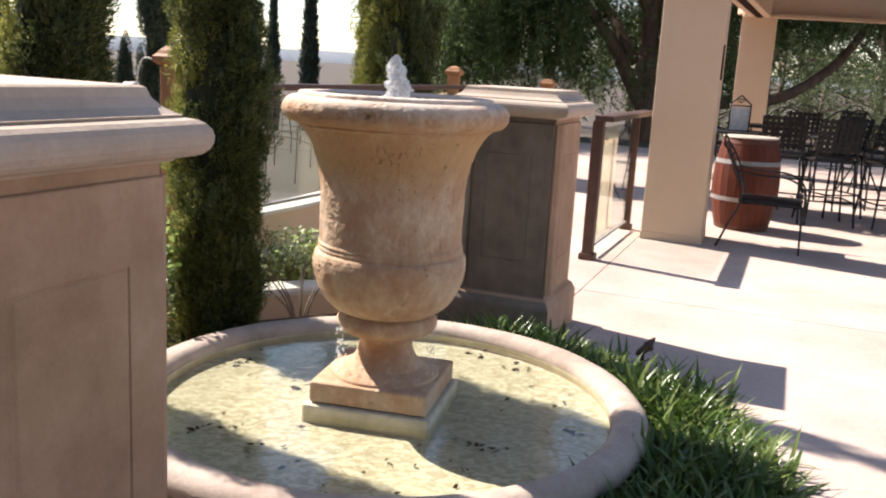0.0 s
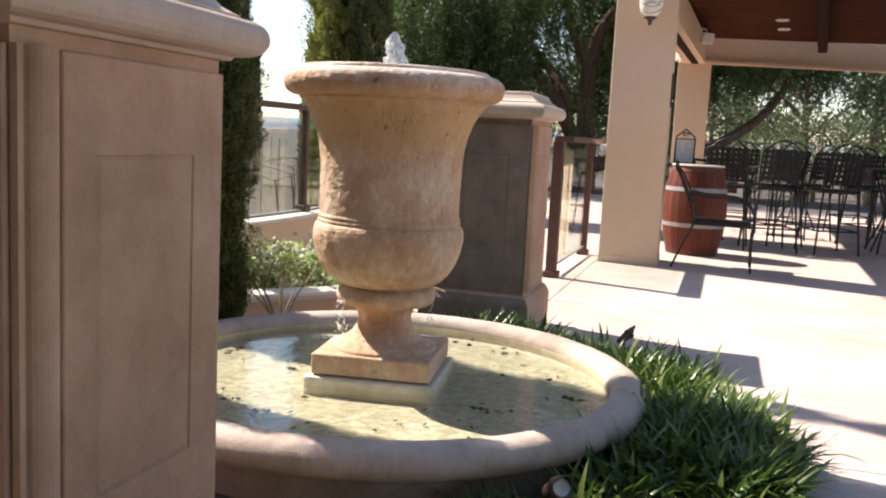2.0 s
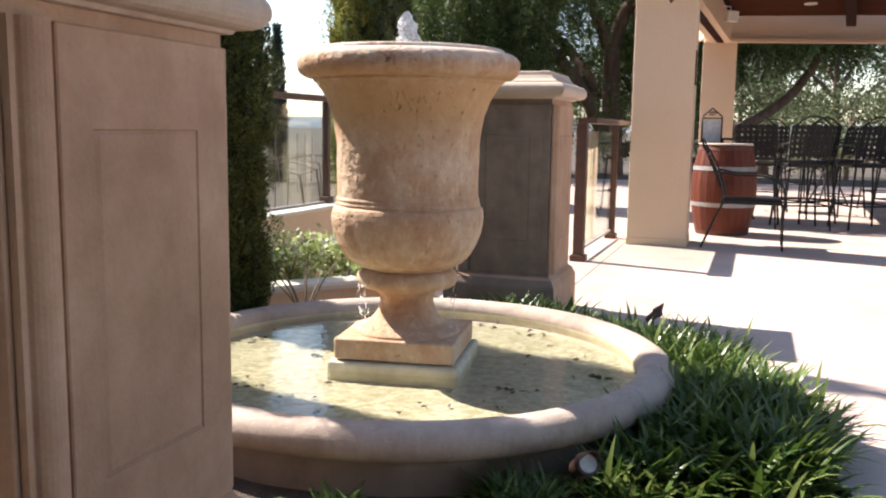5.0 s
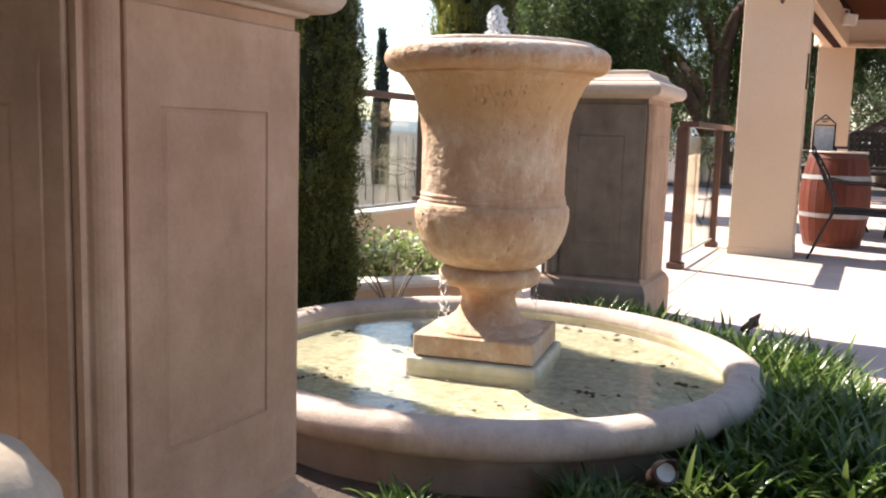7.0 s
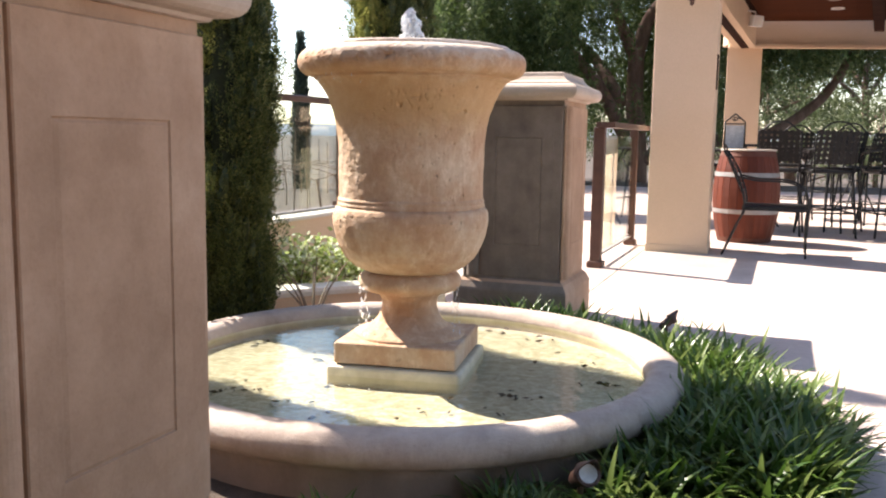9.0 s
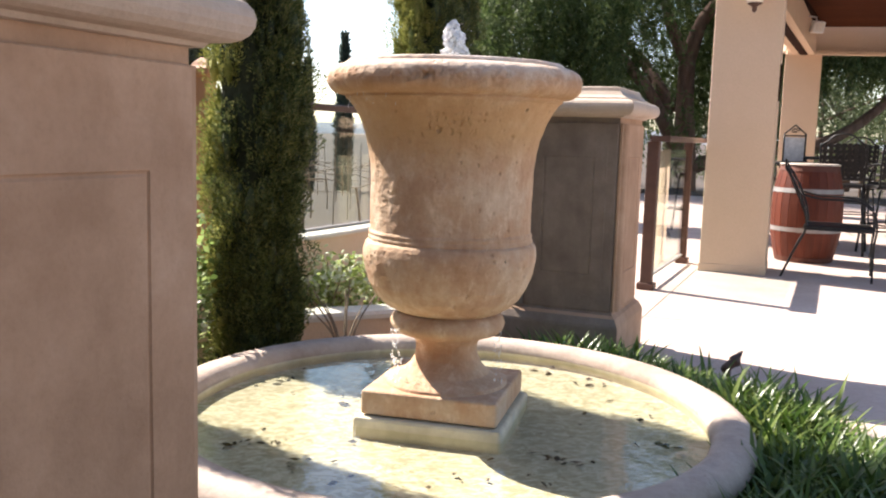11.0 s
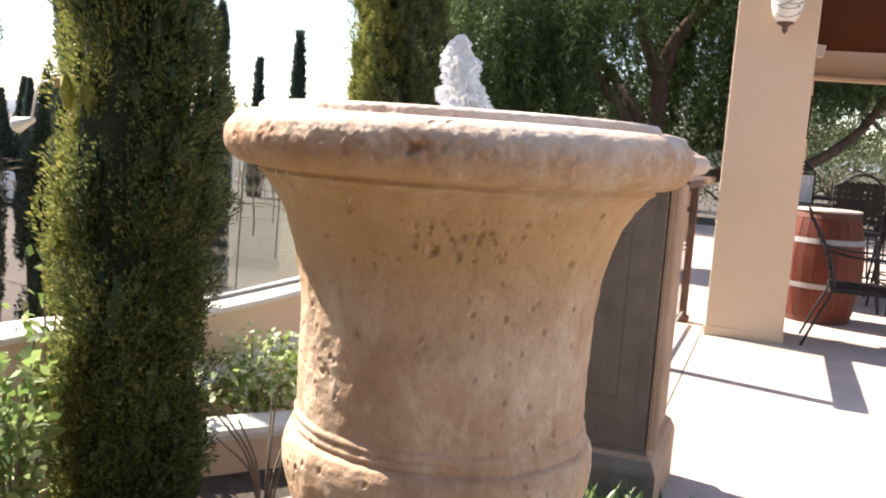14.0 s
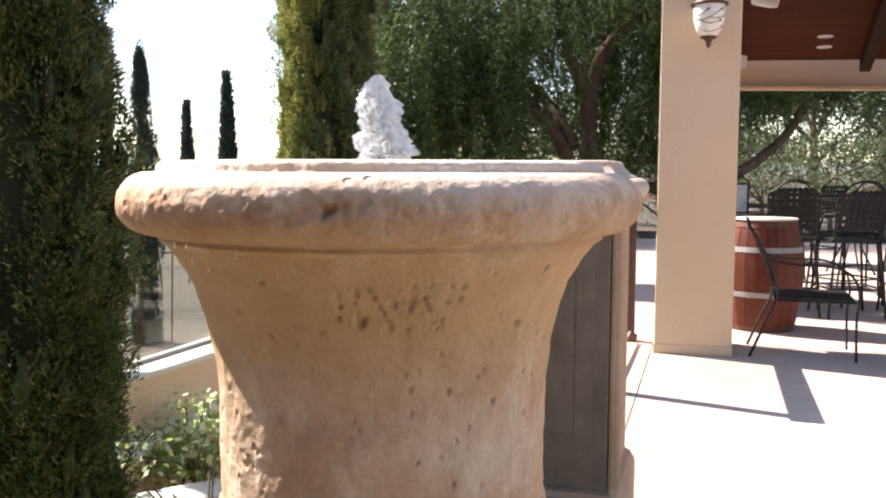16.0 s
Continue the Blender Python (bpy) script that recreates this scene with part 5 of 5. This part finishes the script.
def broad_tree(at, h, w, n, mat, seed, label):
    rng = np.random.default_rng(seed)
    t = thing("tree", label, "tree", at, "far trees")
    c_ = [(0, 0, -1), (0.1, 0, h * 0.3), (-0.1, 0.1, h * 0.6), (0, 0, h * 0.85)]
    part("trunk", tube(c_, [0.03 * h, 0.024 * h, 0.015 * h, 0.004 * h], 8), M_BARK, t, smooth=True)
    for k in range(5):
        a = rng.uniform(0, 6.28)
        z = h * rng.uniform(0.25, 0.6)
        part("limb", tube(curve([(0, 0, z), (w * 0.2 * math.cos(a), w * 0.2 * math.sin(a), z + h * 0.12), (w * 0.42 * math.cos(a), w * 0.42 * math.sin(a), z + h * 0.22)], 4), [0.013 * h] * 4 + [0.008 * h] * 4 + [0.003 * h], 6), M_BARK, t)
    cen = []
    for _ in range(26):
        a, r_, z = rng.uniform(0, 6.28), w * 0.5 * rng.uniform(0.1, 1) ** 0.6, h * rng.uniform(0.28, 0.97)
        r_ *= 1.1 - 0.6 * abs(z / h - 0.55) * 1.6
        cen.append((r_ * math.cos(a), r_ * math.sin(a), z))
    cen = np.array(cen)
    pick = rng.integers(0, len(cen), n)
    b = cen[pick] + rng.normal(size=(n, 3)) * [w * 0.085, w * 0.085, h * 0.055]
    tagged(part("foliage", blades(b, rng.normal(size=(n, 3)), rng.uniform(0.02, 0.045, n) * h, rng.uniform(0.008, 0.016, n) * h, 0.2), mat, t), kind="stuff")
    return t


for k, (x, y, h, w) in enumerate([(14.1, 33, 6.0, 5.0), (18.1, 32.1, 7.0, 4.5), (22.6, 34.4, 9.0, 5.0), (10.5, 38.2, 5.0, 5.0), (26.6, 35.5, 8.0, 5.5), (2.5, 40, 6.5, 6.0), (7.5, 42.4, 6.0, 7.0), (20.5, 42.8, 11.0, 5.0), (30.6, 32.5, 7, 6), (13.6, 27.5, 2.9, 5.0), (16.6, 28.5, 3.6, 4.6), (19.8, 28, 3.0, 5.0), (16.0, 36.0, 5.2, 6.0), (24.0, 30, 3.6, 5.0), (11.2, 30, 3.0, 4.6)]):
    broad_tree(pose(x, y, -0.9, 0, 0, 50 * k), h, w, 5200, M_OLIVE if k not in (5, 6) else M_PEPPER, 40 + k, "pale green tree beyond the porch")


# strap-leaved clumps round the pool
def strap_clump(n, L, seed):
    rng = np.random.default_rng(seed)
    v, f = [], []
    for i in range(n):
        a = rng.uniform(0, 6.283)
        ln_ = L * rng.uniform(0.6, 1.15)
        tilt = rng.uniform(0.2, 1.5)
        w = rng.uniform(0.008, 0.013)
        bx, by = rng.normal(size=2) * 0.05
        d = np.array([math.cos(a), math.sin(a), 0])
        s = np.array([-math.sin(a), math.cos(a), 0])
        droop = rng.uniform(0.5, 1.9)
        p = np.array([bx, by, 0.0])
        el = math.pi / 2 - tilt * 0.5
        o = len(v)
        K = 6
        for k in range(K + 1):
            ww = w * (0.7 + 0.5 * min(1, k / 2)) * max(0.02, 1 - (k / K) ** 3)
            lift = np.array([0, 0, 0.25 * ww])
            v += [tuple(p - s * ww + lift), tuple(p), tuple(p + s * ww + lift)]
            p = p + (d * math.cos(el) + np.array([0, 0, math.sin(el)])) * ln_ / K
            el -= droop / K * (0.5 + k / K)
        for k in range(K):
            q = o + k * 3
            f += [(q, q + 1, q + 4, q + 3), (q + 1, q + 2, q + 5, q + 4)]
    return v, f


def strap_plant(at, seed, L):
    t = thing("strap_leaf_plant", "clump of glossy arching strap leaves in the bed", "plant", at, "strap-leaf plants")
    rng = random.Random(seed)
    for k in range(6):
        a, r_ = k * 1.047 + rng.uniform(-0.3, 0.3), rng.uniform(0.03, 0.09)
        part("leaf_tuft", strap_clump(26, L, seed * 10 + k), M_STRAP, t, smooth=True, at=pose(r_ * math.cos(a), r_ * math.sin(a), 0))
    return t


kinds = []
spots = []
rr = random.Random(5)
for a in range(64, -125, -6):
    for r in (1.22, 1.36):
        if r > 1.3 and a > 50:
            continue
        aa = a + rr.uniform(-3, 3) + (3.5 if r > 1.3 else 0)
        rad = r + rr.uniform(-0.05, 0.05)
        spots.append((URN.x + rad * math.cos(radians(aa)), URN.y + rad * math.sin(radians(aa)), aa, r))
for i, (x, y, a, r) in enumerate(spots):
    if math.hypot(x + 1.186, y - 1.945) < 0.55 or math.hypot(x - 0.484, y - 5.125) < 0.5:
        continue
    if a < -50:
        continue
    z = -0.05
    if i < 6:
        kinds.append(strap_plant(pose(x, y, z, 0, 0, rr.uniform(0, 360)), 60 + i, 0.29))
    else:
        s = rr.uniform(0.85, 1.15) * (0.85 if a > 18 else 1.0)
        ob = copy_thing(kinds[i % len(kinds)], pose(x, y, z, 0, 0, rr.uniform(0, 360)))
        ob.scale = (s, s, s)


# outer row where the bed widens, and a few loose tufts before the pool
for k, (a, rad, s) in enumerate(((-48, 1.50, 1.0), (-40, 1.47, 1.1), (-32, 1.48, 1.0), (-25, 1.45, 1.1), (-17, 1.44, 0.95), (-9, 1.42, 0.95), (-79, 1.13, 0.62), (-75, 1.17, 0.6), (-104, 1.15, 0.5), (-62, 1.22, 0.8), (-56, 1.30, 0.95))):
    ob = copy_thing(kinds[k % len(kinds)], pose(URN.x + rad * math.cos(radians(a)), URN.y + rad * math.sin(radians(a)), -0.05, 0, 0, 70 * k))
    ob.scale = (s, s, s)


def shrub(at, h, w, n, size, mat, seed, label, stems=8, name="shrub"):
    rng = np.random.default_rng(seed)
    t = thing(name, label, "shrub", at, "shrubs")
    tips = []
    for k in range(stems):
        a = rng.uniform(0, 6.28)
        r_ = w * 0.5 * rng.uniform(0.3, 1)
        tip = (r_ * math.cos(a), r_ * math.sin(a), h * rng.uniform(0.6, 1.05))
        pts = curve([(0.02 * math.cos(a), 0.02 * math.sin(a), -0.05), (tip[0] * 0.35, tip[1] * 0.35, tip[2] * 0.45), tip], 5)
        part("stem", tube(pts, [0.007 - 0.004 * i / len(pts) for i in range(len(pts))], 5), M_TWIG, t)
        tips += [tuple(p) for p in pts[4:]]
    if n:
        tp = np.array(tips)
        b = tp[rng.integers(0, len(tp), n)] + rng.normal(size=(n, 3)) * [w * 0.12, w * 0.12, h * 0.07]
        b[:, 2] = np.maximum(b[:, 2], 0.02)
        wy = rng.normal(size=(n, 3))
        wy[:, 2] = np.abs(wy[:, 2]) * 0.6
        part("leaves", blades(b, wy, rng.uniform(0.7, 1.3, n) * size, rng.uniform(0.5, 0.8, n) * size, 0.15, 0.1), mat, t)
    return t


shrub(pose(-0.86, 5.72, 0.02), 0.36, 0.6, 900, 0.042, M_SHRUB, 1, "variegated pale green shrub in the planter")
shrub(pose(-0.50, 6.0, 0.02), 0.38, 0.6, 900, 0.042, M_SHRUB, 2, "variegated pale green shrub in the planter")
shrub(pose(-1.25, 5.40, 0.0), 0.32, 0.5, 900, 0.045, M_SHRUB, 3, "variegated pale green shrub in the planter")
shrub(pose(-0.28, 5.75, 0.0), 0.44, 0.38, 440, 0.052, M_ROSE, 4, "dark green leafy bush behind the pool")
shrub(pose(-1.72, 4.75, 0.0), 0.62, 0.55, 220, 0.055, M_ROSE, 5, "leggy rose bush against the terrace wall", 7, "rose_bush")
shrub(pose(-1.40, 4.42, 0.0), 0.70, 0.36, 520, 0.045, M_ROSE, 6, "leafy green shoots at the foot of the cypress", 8)
shrub(pose(-0.72, 5.05, -0.02), 0.40, 0.46, 0, 0.03, M_ROSE, 7, "bare thorny rose stems behind the pool", 8, "rose_bush")
shrub(pose(-1.62, 4.50, 0.0), 0.42, 0.45, 60, 0.045, M_ROSE, 8, "bare thorny rose stems at the planter curb", 8, "rose_bush")
shrub(pose(-1.62, 5.35, 0.0), 0.95, 0.4, 90, 0.06, M_ROSE, 9, "tall rose with a few leaves by the cedar post", 5, "rose_bush")


# landscape spotlights among the leaves
def hooded(s):
    """A hood cut on the slant, so that its upper lip juts out to a point."""
    v, f = [], []
    n = 24
    for i in range(n):
        a = 2 * math.pi * i / n
        c_, s_ = math.cos(a), math.sin(a)
        lip = 0.075 + 0.075 * max(0.0, c_) ** 1.5
        for r_, z_ in ((0.042, 0.05), (0.046, 0.05), (0.046 - 0.012 * max(0.0, c_), lip), (0.043 - 0.012 * max(0.0, c_), lip)):
            v.append((r_ * s * c_, r_ * s * s_, z_ * s))
    for i in range(n):
        j = (i + 1) % n
        for k in range(4):
            m = (k + 1) % 4
            f.append((i * 4 + k, j * 4 + k, j * 4 + m, i * 4 + m))
    return v, f


def spotlight(at, mat, label, s=1.0):
    t = thing("garden_spotlight", label, "spotlight", at, "garden spotlights")
    part("spike", tube([(0, 0, -0.15), (0, 0, 0.16 * s)], 0.010, 8), M_BRONZE, t)
    hs = part("housing", lathe([(0, -0.07 * s), (0.022 * s, -0.065 * s), (0.032 * s, -0.03 * s), (0.036 * s, 0.05 * s), (0.042 * s, 0.06 * s), (0.042 * s, 0.075 * s), (0.034 * s, 0.07 * s), (0, 0.06 * s)], 20), mat, t, at=pose(0, 0, 0.19 * s, 0, -60, 0), smooth=True)
    part("hood", hooded(s), mat, hs)
    part("lens", lathe([(0, 0.066 * s), (0.034 * s, 0.072 * s)][::-1], 20), M_SIGN, hs, "bluish glass lens")
    return t


spotlight(pose(1.10, 4.34, 0.03, 0, 0, 200), M_BRONZE, "dark bronze garden spotlight on a spike", 0.62)
spotlight(pose(0.20, 2.42, -0.04, 0, 0, 100), M_BRONZE, "dark bronze garden spotlight half hidden by leaves", 0.8)

# rounded stone shape beside the near pillar, sized to fit the camera's view
single("rounded_stone_shape", lathe([(0.0, -0.15), (0.12, -0.15), (0.15, 0.0), (0.18, 0.25), (0.185, 0.45), (0.17, 0.55), (0.13, 0.61), (0.07, 0.635), (0.0, 0.64)], 40), M_ROUNDSTONE, "tall rounded tan stone shape beside the pillar", "jar", pose(-1.08, 1.06, 0.02), smooth=True)


# ---- vineyard ----
post_mesh = mesh_of("vineyard_post", tube([(0, 0, -0.5), (0, 0, 1.5)], 0.009, 6), M_TWIG)
vine_mesh = mesh_of("vine", join_tubes([tube(curve([(0, 0, -0.4), (0.03, 0.02, 0.4), (-0.02, 0, 0.9)], 4), 0.013, 6), tube(curve([(-0.02, 0, 0.88), (0.3, 0.03, 0.98), (0.7, 0, 0.95)], 4), 0.006, 5), tube(curve([(-0.02, 0, 0.88), (-0.35, 0.03, 0.97), (-0.7, 0, 0.96)], 4), 0.006, 5)]), M_TWIG)
vr = random.Random(9)
for i in range(7):
    for j in range(12):
        x, y = -14 + j * 1.25 + vr.uniform(-0.1, 0.1), 11.5 + i * 2.6 - j * 0.12
        if x > 1.0 + 0.2 * (y - 11):
            continue
        ob = tagged(new("vineyard_post", post_mesh), "weathered trellis post in the vineyard", "post", "vineyard posts")
        ob.matrix_basis = pose(x, y, -0.30 - 0.02 * max(0, math.hypot(x, y) - 9), vr.uniform(-2, 2), vr.uniform(-2, 2), 0)
        ob = tagged(new("grape_vine", vine_mesh), "bare dormant grape vine on its trellis", "vine", "grape vines")
        ob.matrix_basis = pose(x + 0.62, y - 0.06, -0.30 - 0.02 * max(0, math.hypot(x, y) - 9), 0, 0, vr.uniform(-8, 8) - 5.5)
    a = Vector((-15, 11.5 + i * 2.6 + 0.1, 0.62 - 0.02 * 8))
    single("trellis_wire", tube([a, a + Vector((16, -1.5, 0.05))], 0.0025, 4), M_TWIG, "thin steel trellis wire along the vines", "wire", group="trellis wires")


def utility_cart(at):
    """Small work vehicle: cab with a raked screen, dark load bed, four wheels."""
    t = thing("utility_cart", "white utility cart in the vineyard, shrunk to fit the camera's view", "vehicle", at)
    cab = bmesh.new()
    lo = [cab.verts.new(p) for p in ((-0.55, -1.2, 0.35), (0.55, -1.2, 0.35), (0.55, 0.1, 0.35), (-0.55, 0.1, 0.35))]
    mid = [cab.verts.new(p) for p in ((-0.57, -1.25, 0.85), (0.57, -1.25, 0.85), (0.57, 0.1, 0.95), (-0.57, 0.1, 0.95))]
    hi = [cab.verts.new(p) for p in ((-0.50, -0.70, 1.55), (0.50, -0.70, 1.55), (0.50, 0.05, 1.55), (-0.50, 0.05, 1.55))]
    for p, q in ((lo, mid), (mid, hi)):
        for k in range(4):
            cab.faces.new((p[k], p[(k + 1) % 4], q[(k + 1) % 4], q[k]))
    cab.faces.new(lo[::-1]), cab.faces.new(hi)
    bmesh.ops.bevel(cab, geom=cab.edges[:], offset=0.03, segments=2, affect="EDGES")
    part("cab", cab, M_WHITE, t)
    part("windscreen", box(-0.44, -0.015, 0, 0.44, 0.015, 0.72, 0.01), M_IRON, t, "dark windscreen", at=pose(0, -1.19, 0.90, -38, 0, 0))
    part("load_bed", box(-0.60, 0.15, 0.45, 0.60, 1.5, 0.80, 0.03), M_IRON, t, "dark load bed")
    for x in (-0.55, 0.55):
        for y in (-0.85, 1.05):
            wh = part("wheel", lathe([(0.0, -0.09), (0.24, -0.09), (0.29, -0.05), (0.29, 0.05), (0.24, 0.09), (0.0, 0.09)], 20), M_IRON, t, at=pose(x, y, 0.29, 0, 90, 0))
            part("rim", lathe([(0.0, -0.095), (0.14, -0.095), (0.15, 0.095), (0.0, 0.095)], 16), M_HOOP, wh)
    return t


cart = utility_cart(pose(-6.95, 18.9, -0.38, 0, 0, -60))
# shrunk and set near, so that it looks right from the camera
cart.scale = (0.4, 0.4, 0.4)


# ---- unseen tall hedge, added behind to block sky light ----
def hedge(path, h, thick, n, label):
    rng = np.random.default_rng(77)
    t = thing("hedge", label, "hedge")
    p = curve([(x, y, 0) for x, y in path], 10)
    w = thick * 0.36
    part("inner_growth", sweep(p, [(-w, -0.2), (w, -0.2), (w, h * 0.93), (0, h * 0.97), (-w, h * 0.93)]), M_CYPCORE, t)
    P = np.array([tuple(q) for q in p])
    k = rng.uniform(0, len(P) - 1.001, n)
    i = k.astype(int)
    f_ = (k - i)[:, None]
    q = P[i] * (1 - f_) + P[i + 1] * f_
    d = unit(P[i + 1] - P[i])
    side = np.stack([d[:, 1], -d[:, 0], np.zeros(n)], 1)
    sgn = rng.choice([-1, 1], n)[:, None]
    z = rng.uniform(0, h, n)
    q = q + side * sgn * (thick * 0.4 + rng.normal(size=(n, 1)) * thick * 0.07)
    q[:, 2] = z
    wy = side * sgn + rng.normal(size=(n, 3)) * 0.7
    wy[:, 2] += 0.4
    part("leaves", blades(q, wy, rng.uniform(0.08, 0.16, n), rng.uniform(0.04, 0.07, n), 0.2), M_CYPFAR, t)
    return t


hedge([(-6.5, 1.5), (-5.2, -1.8), (-2.5, -4.2), (0.4, -5.4), (3.0, -6.0)], 9.5, 1.2, 44000, "tall dense dark green screen of trees, added out of view to block light")
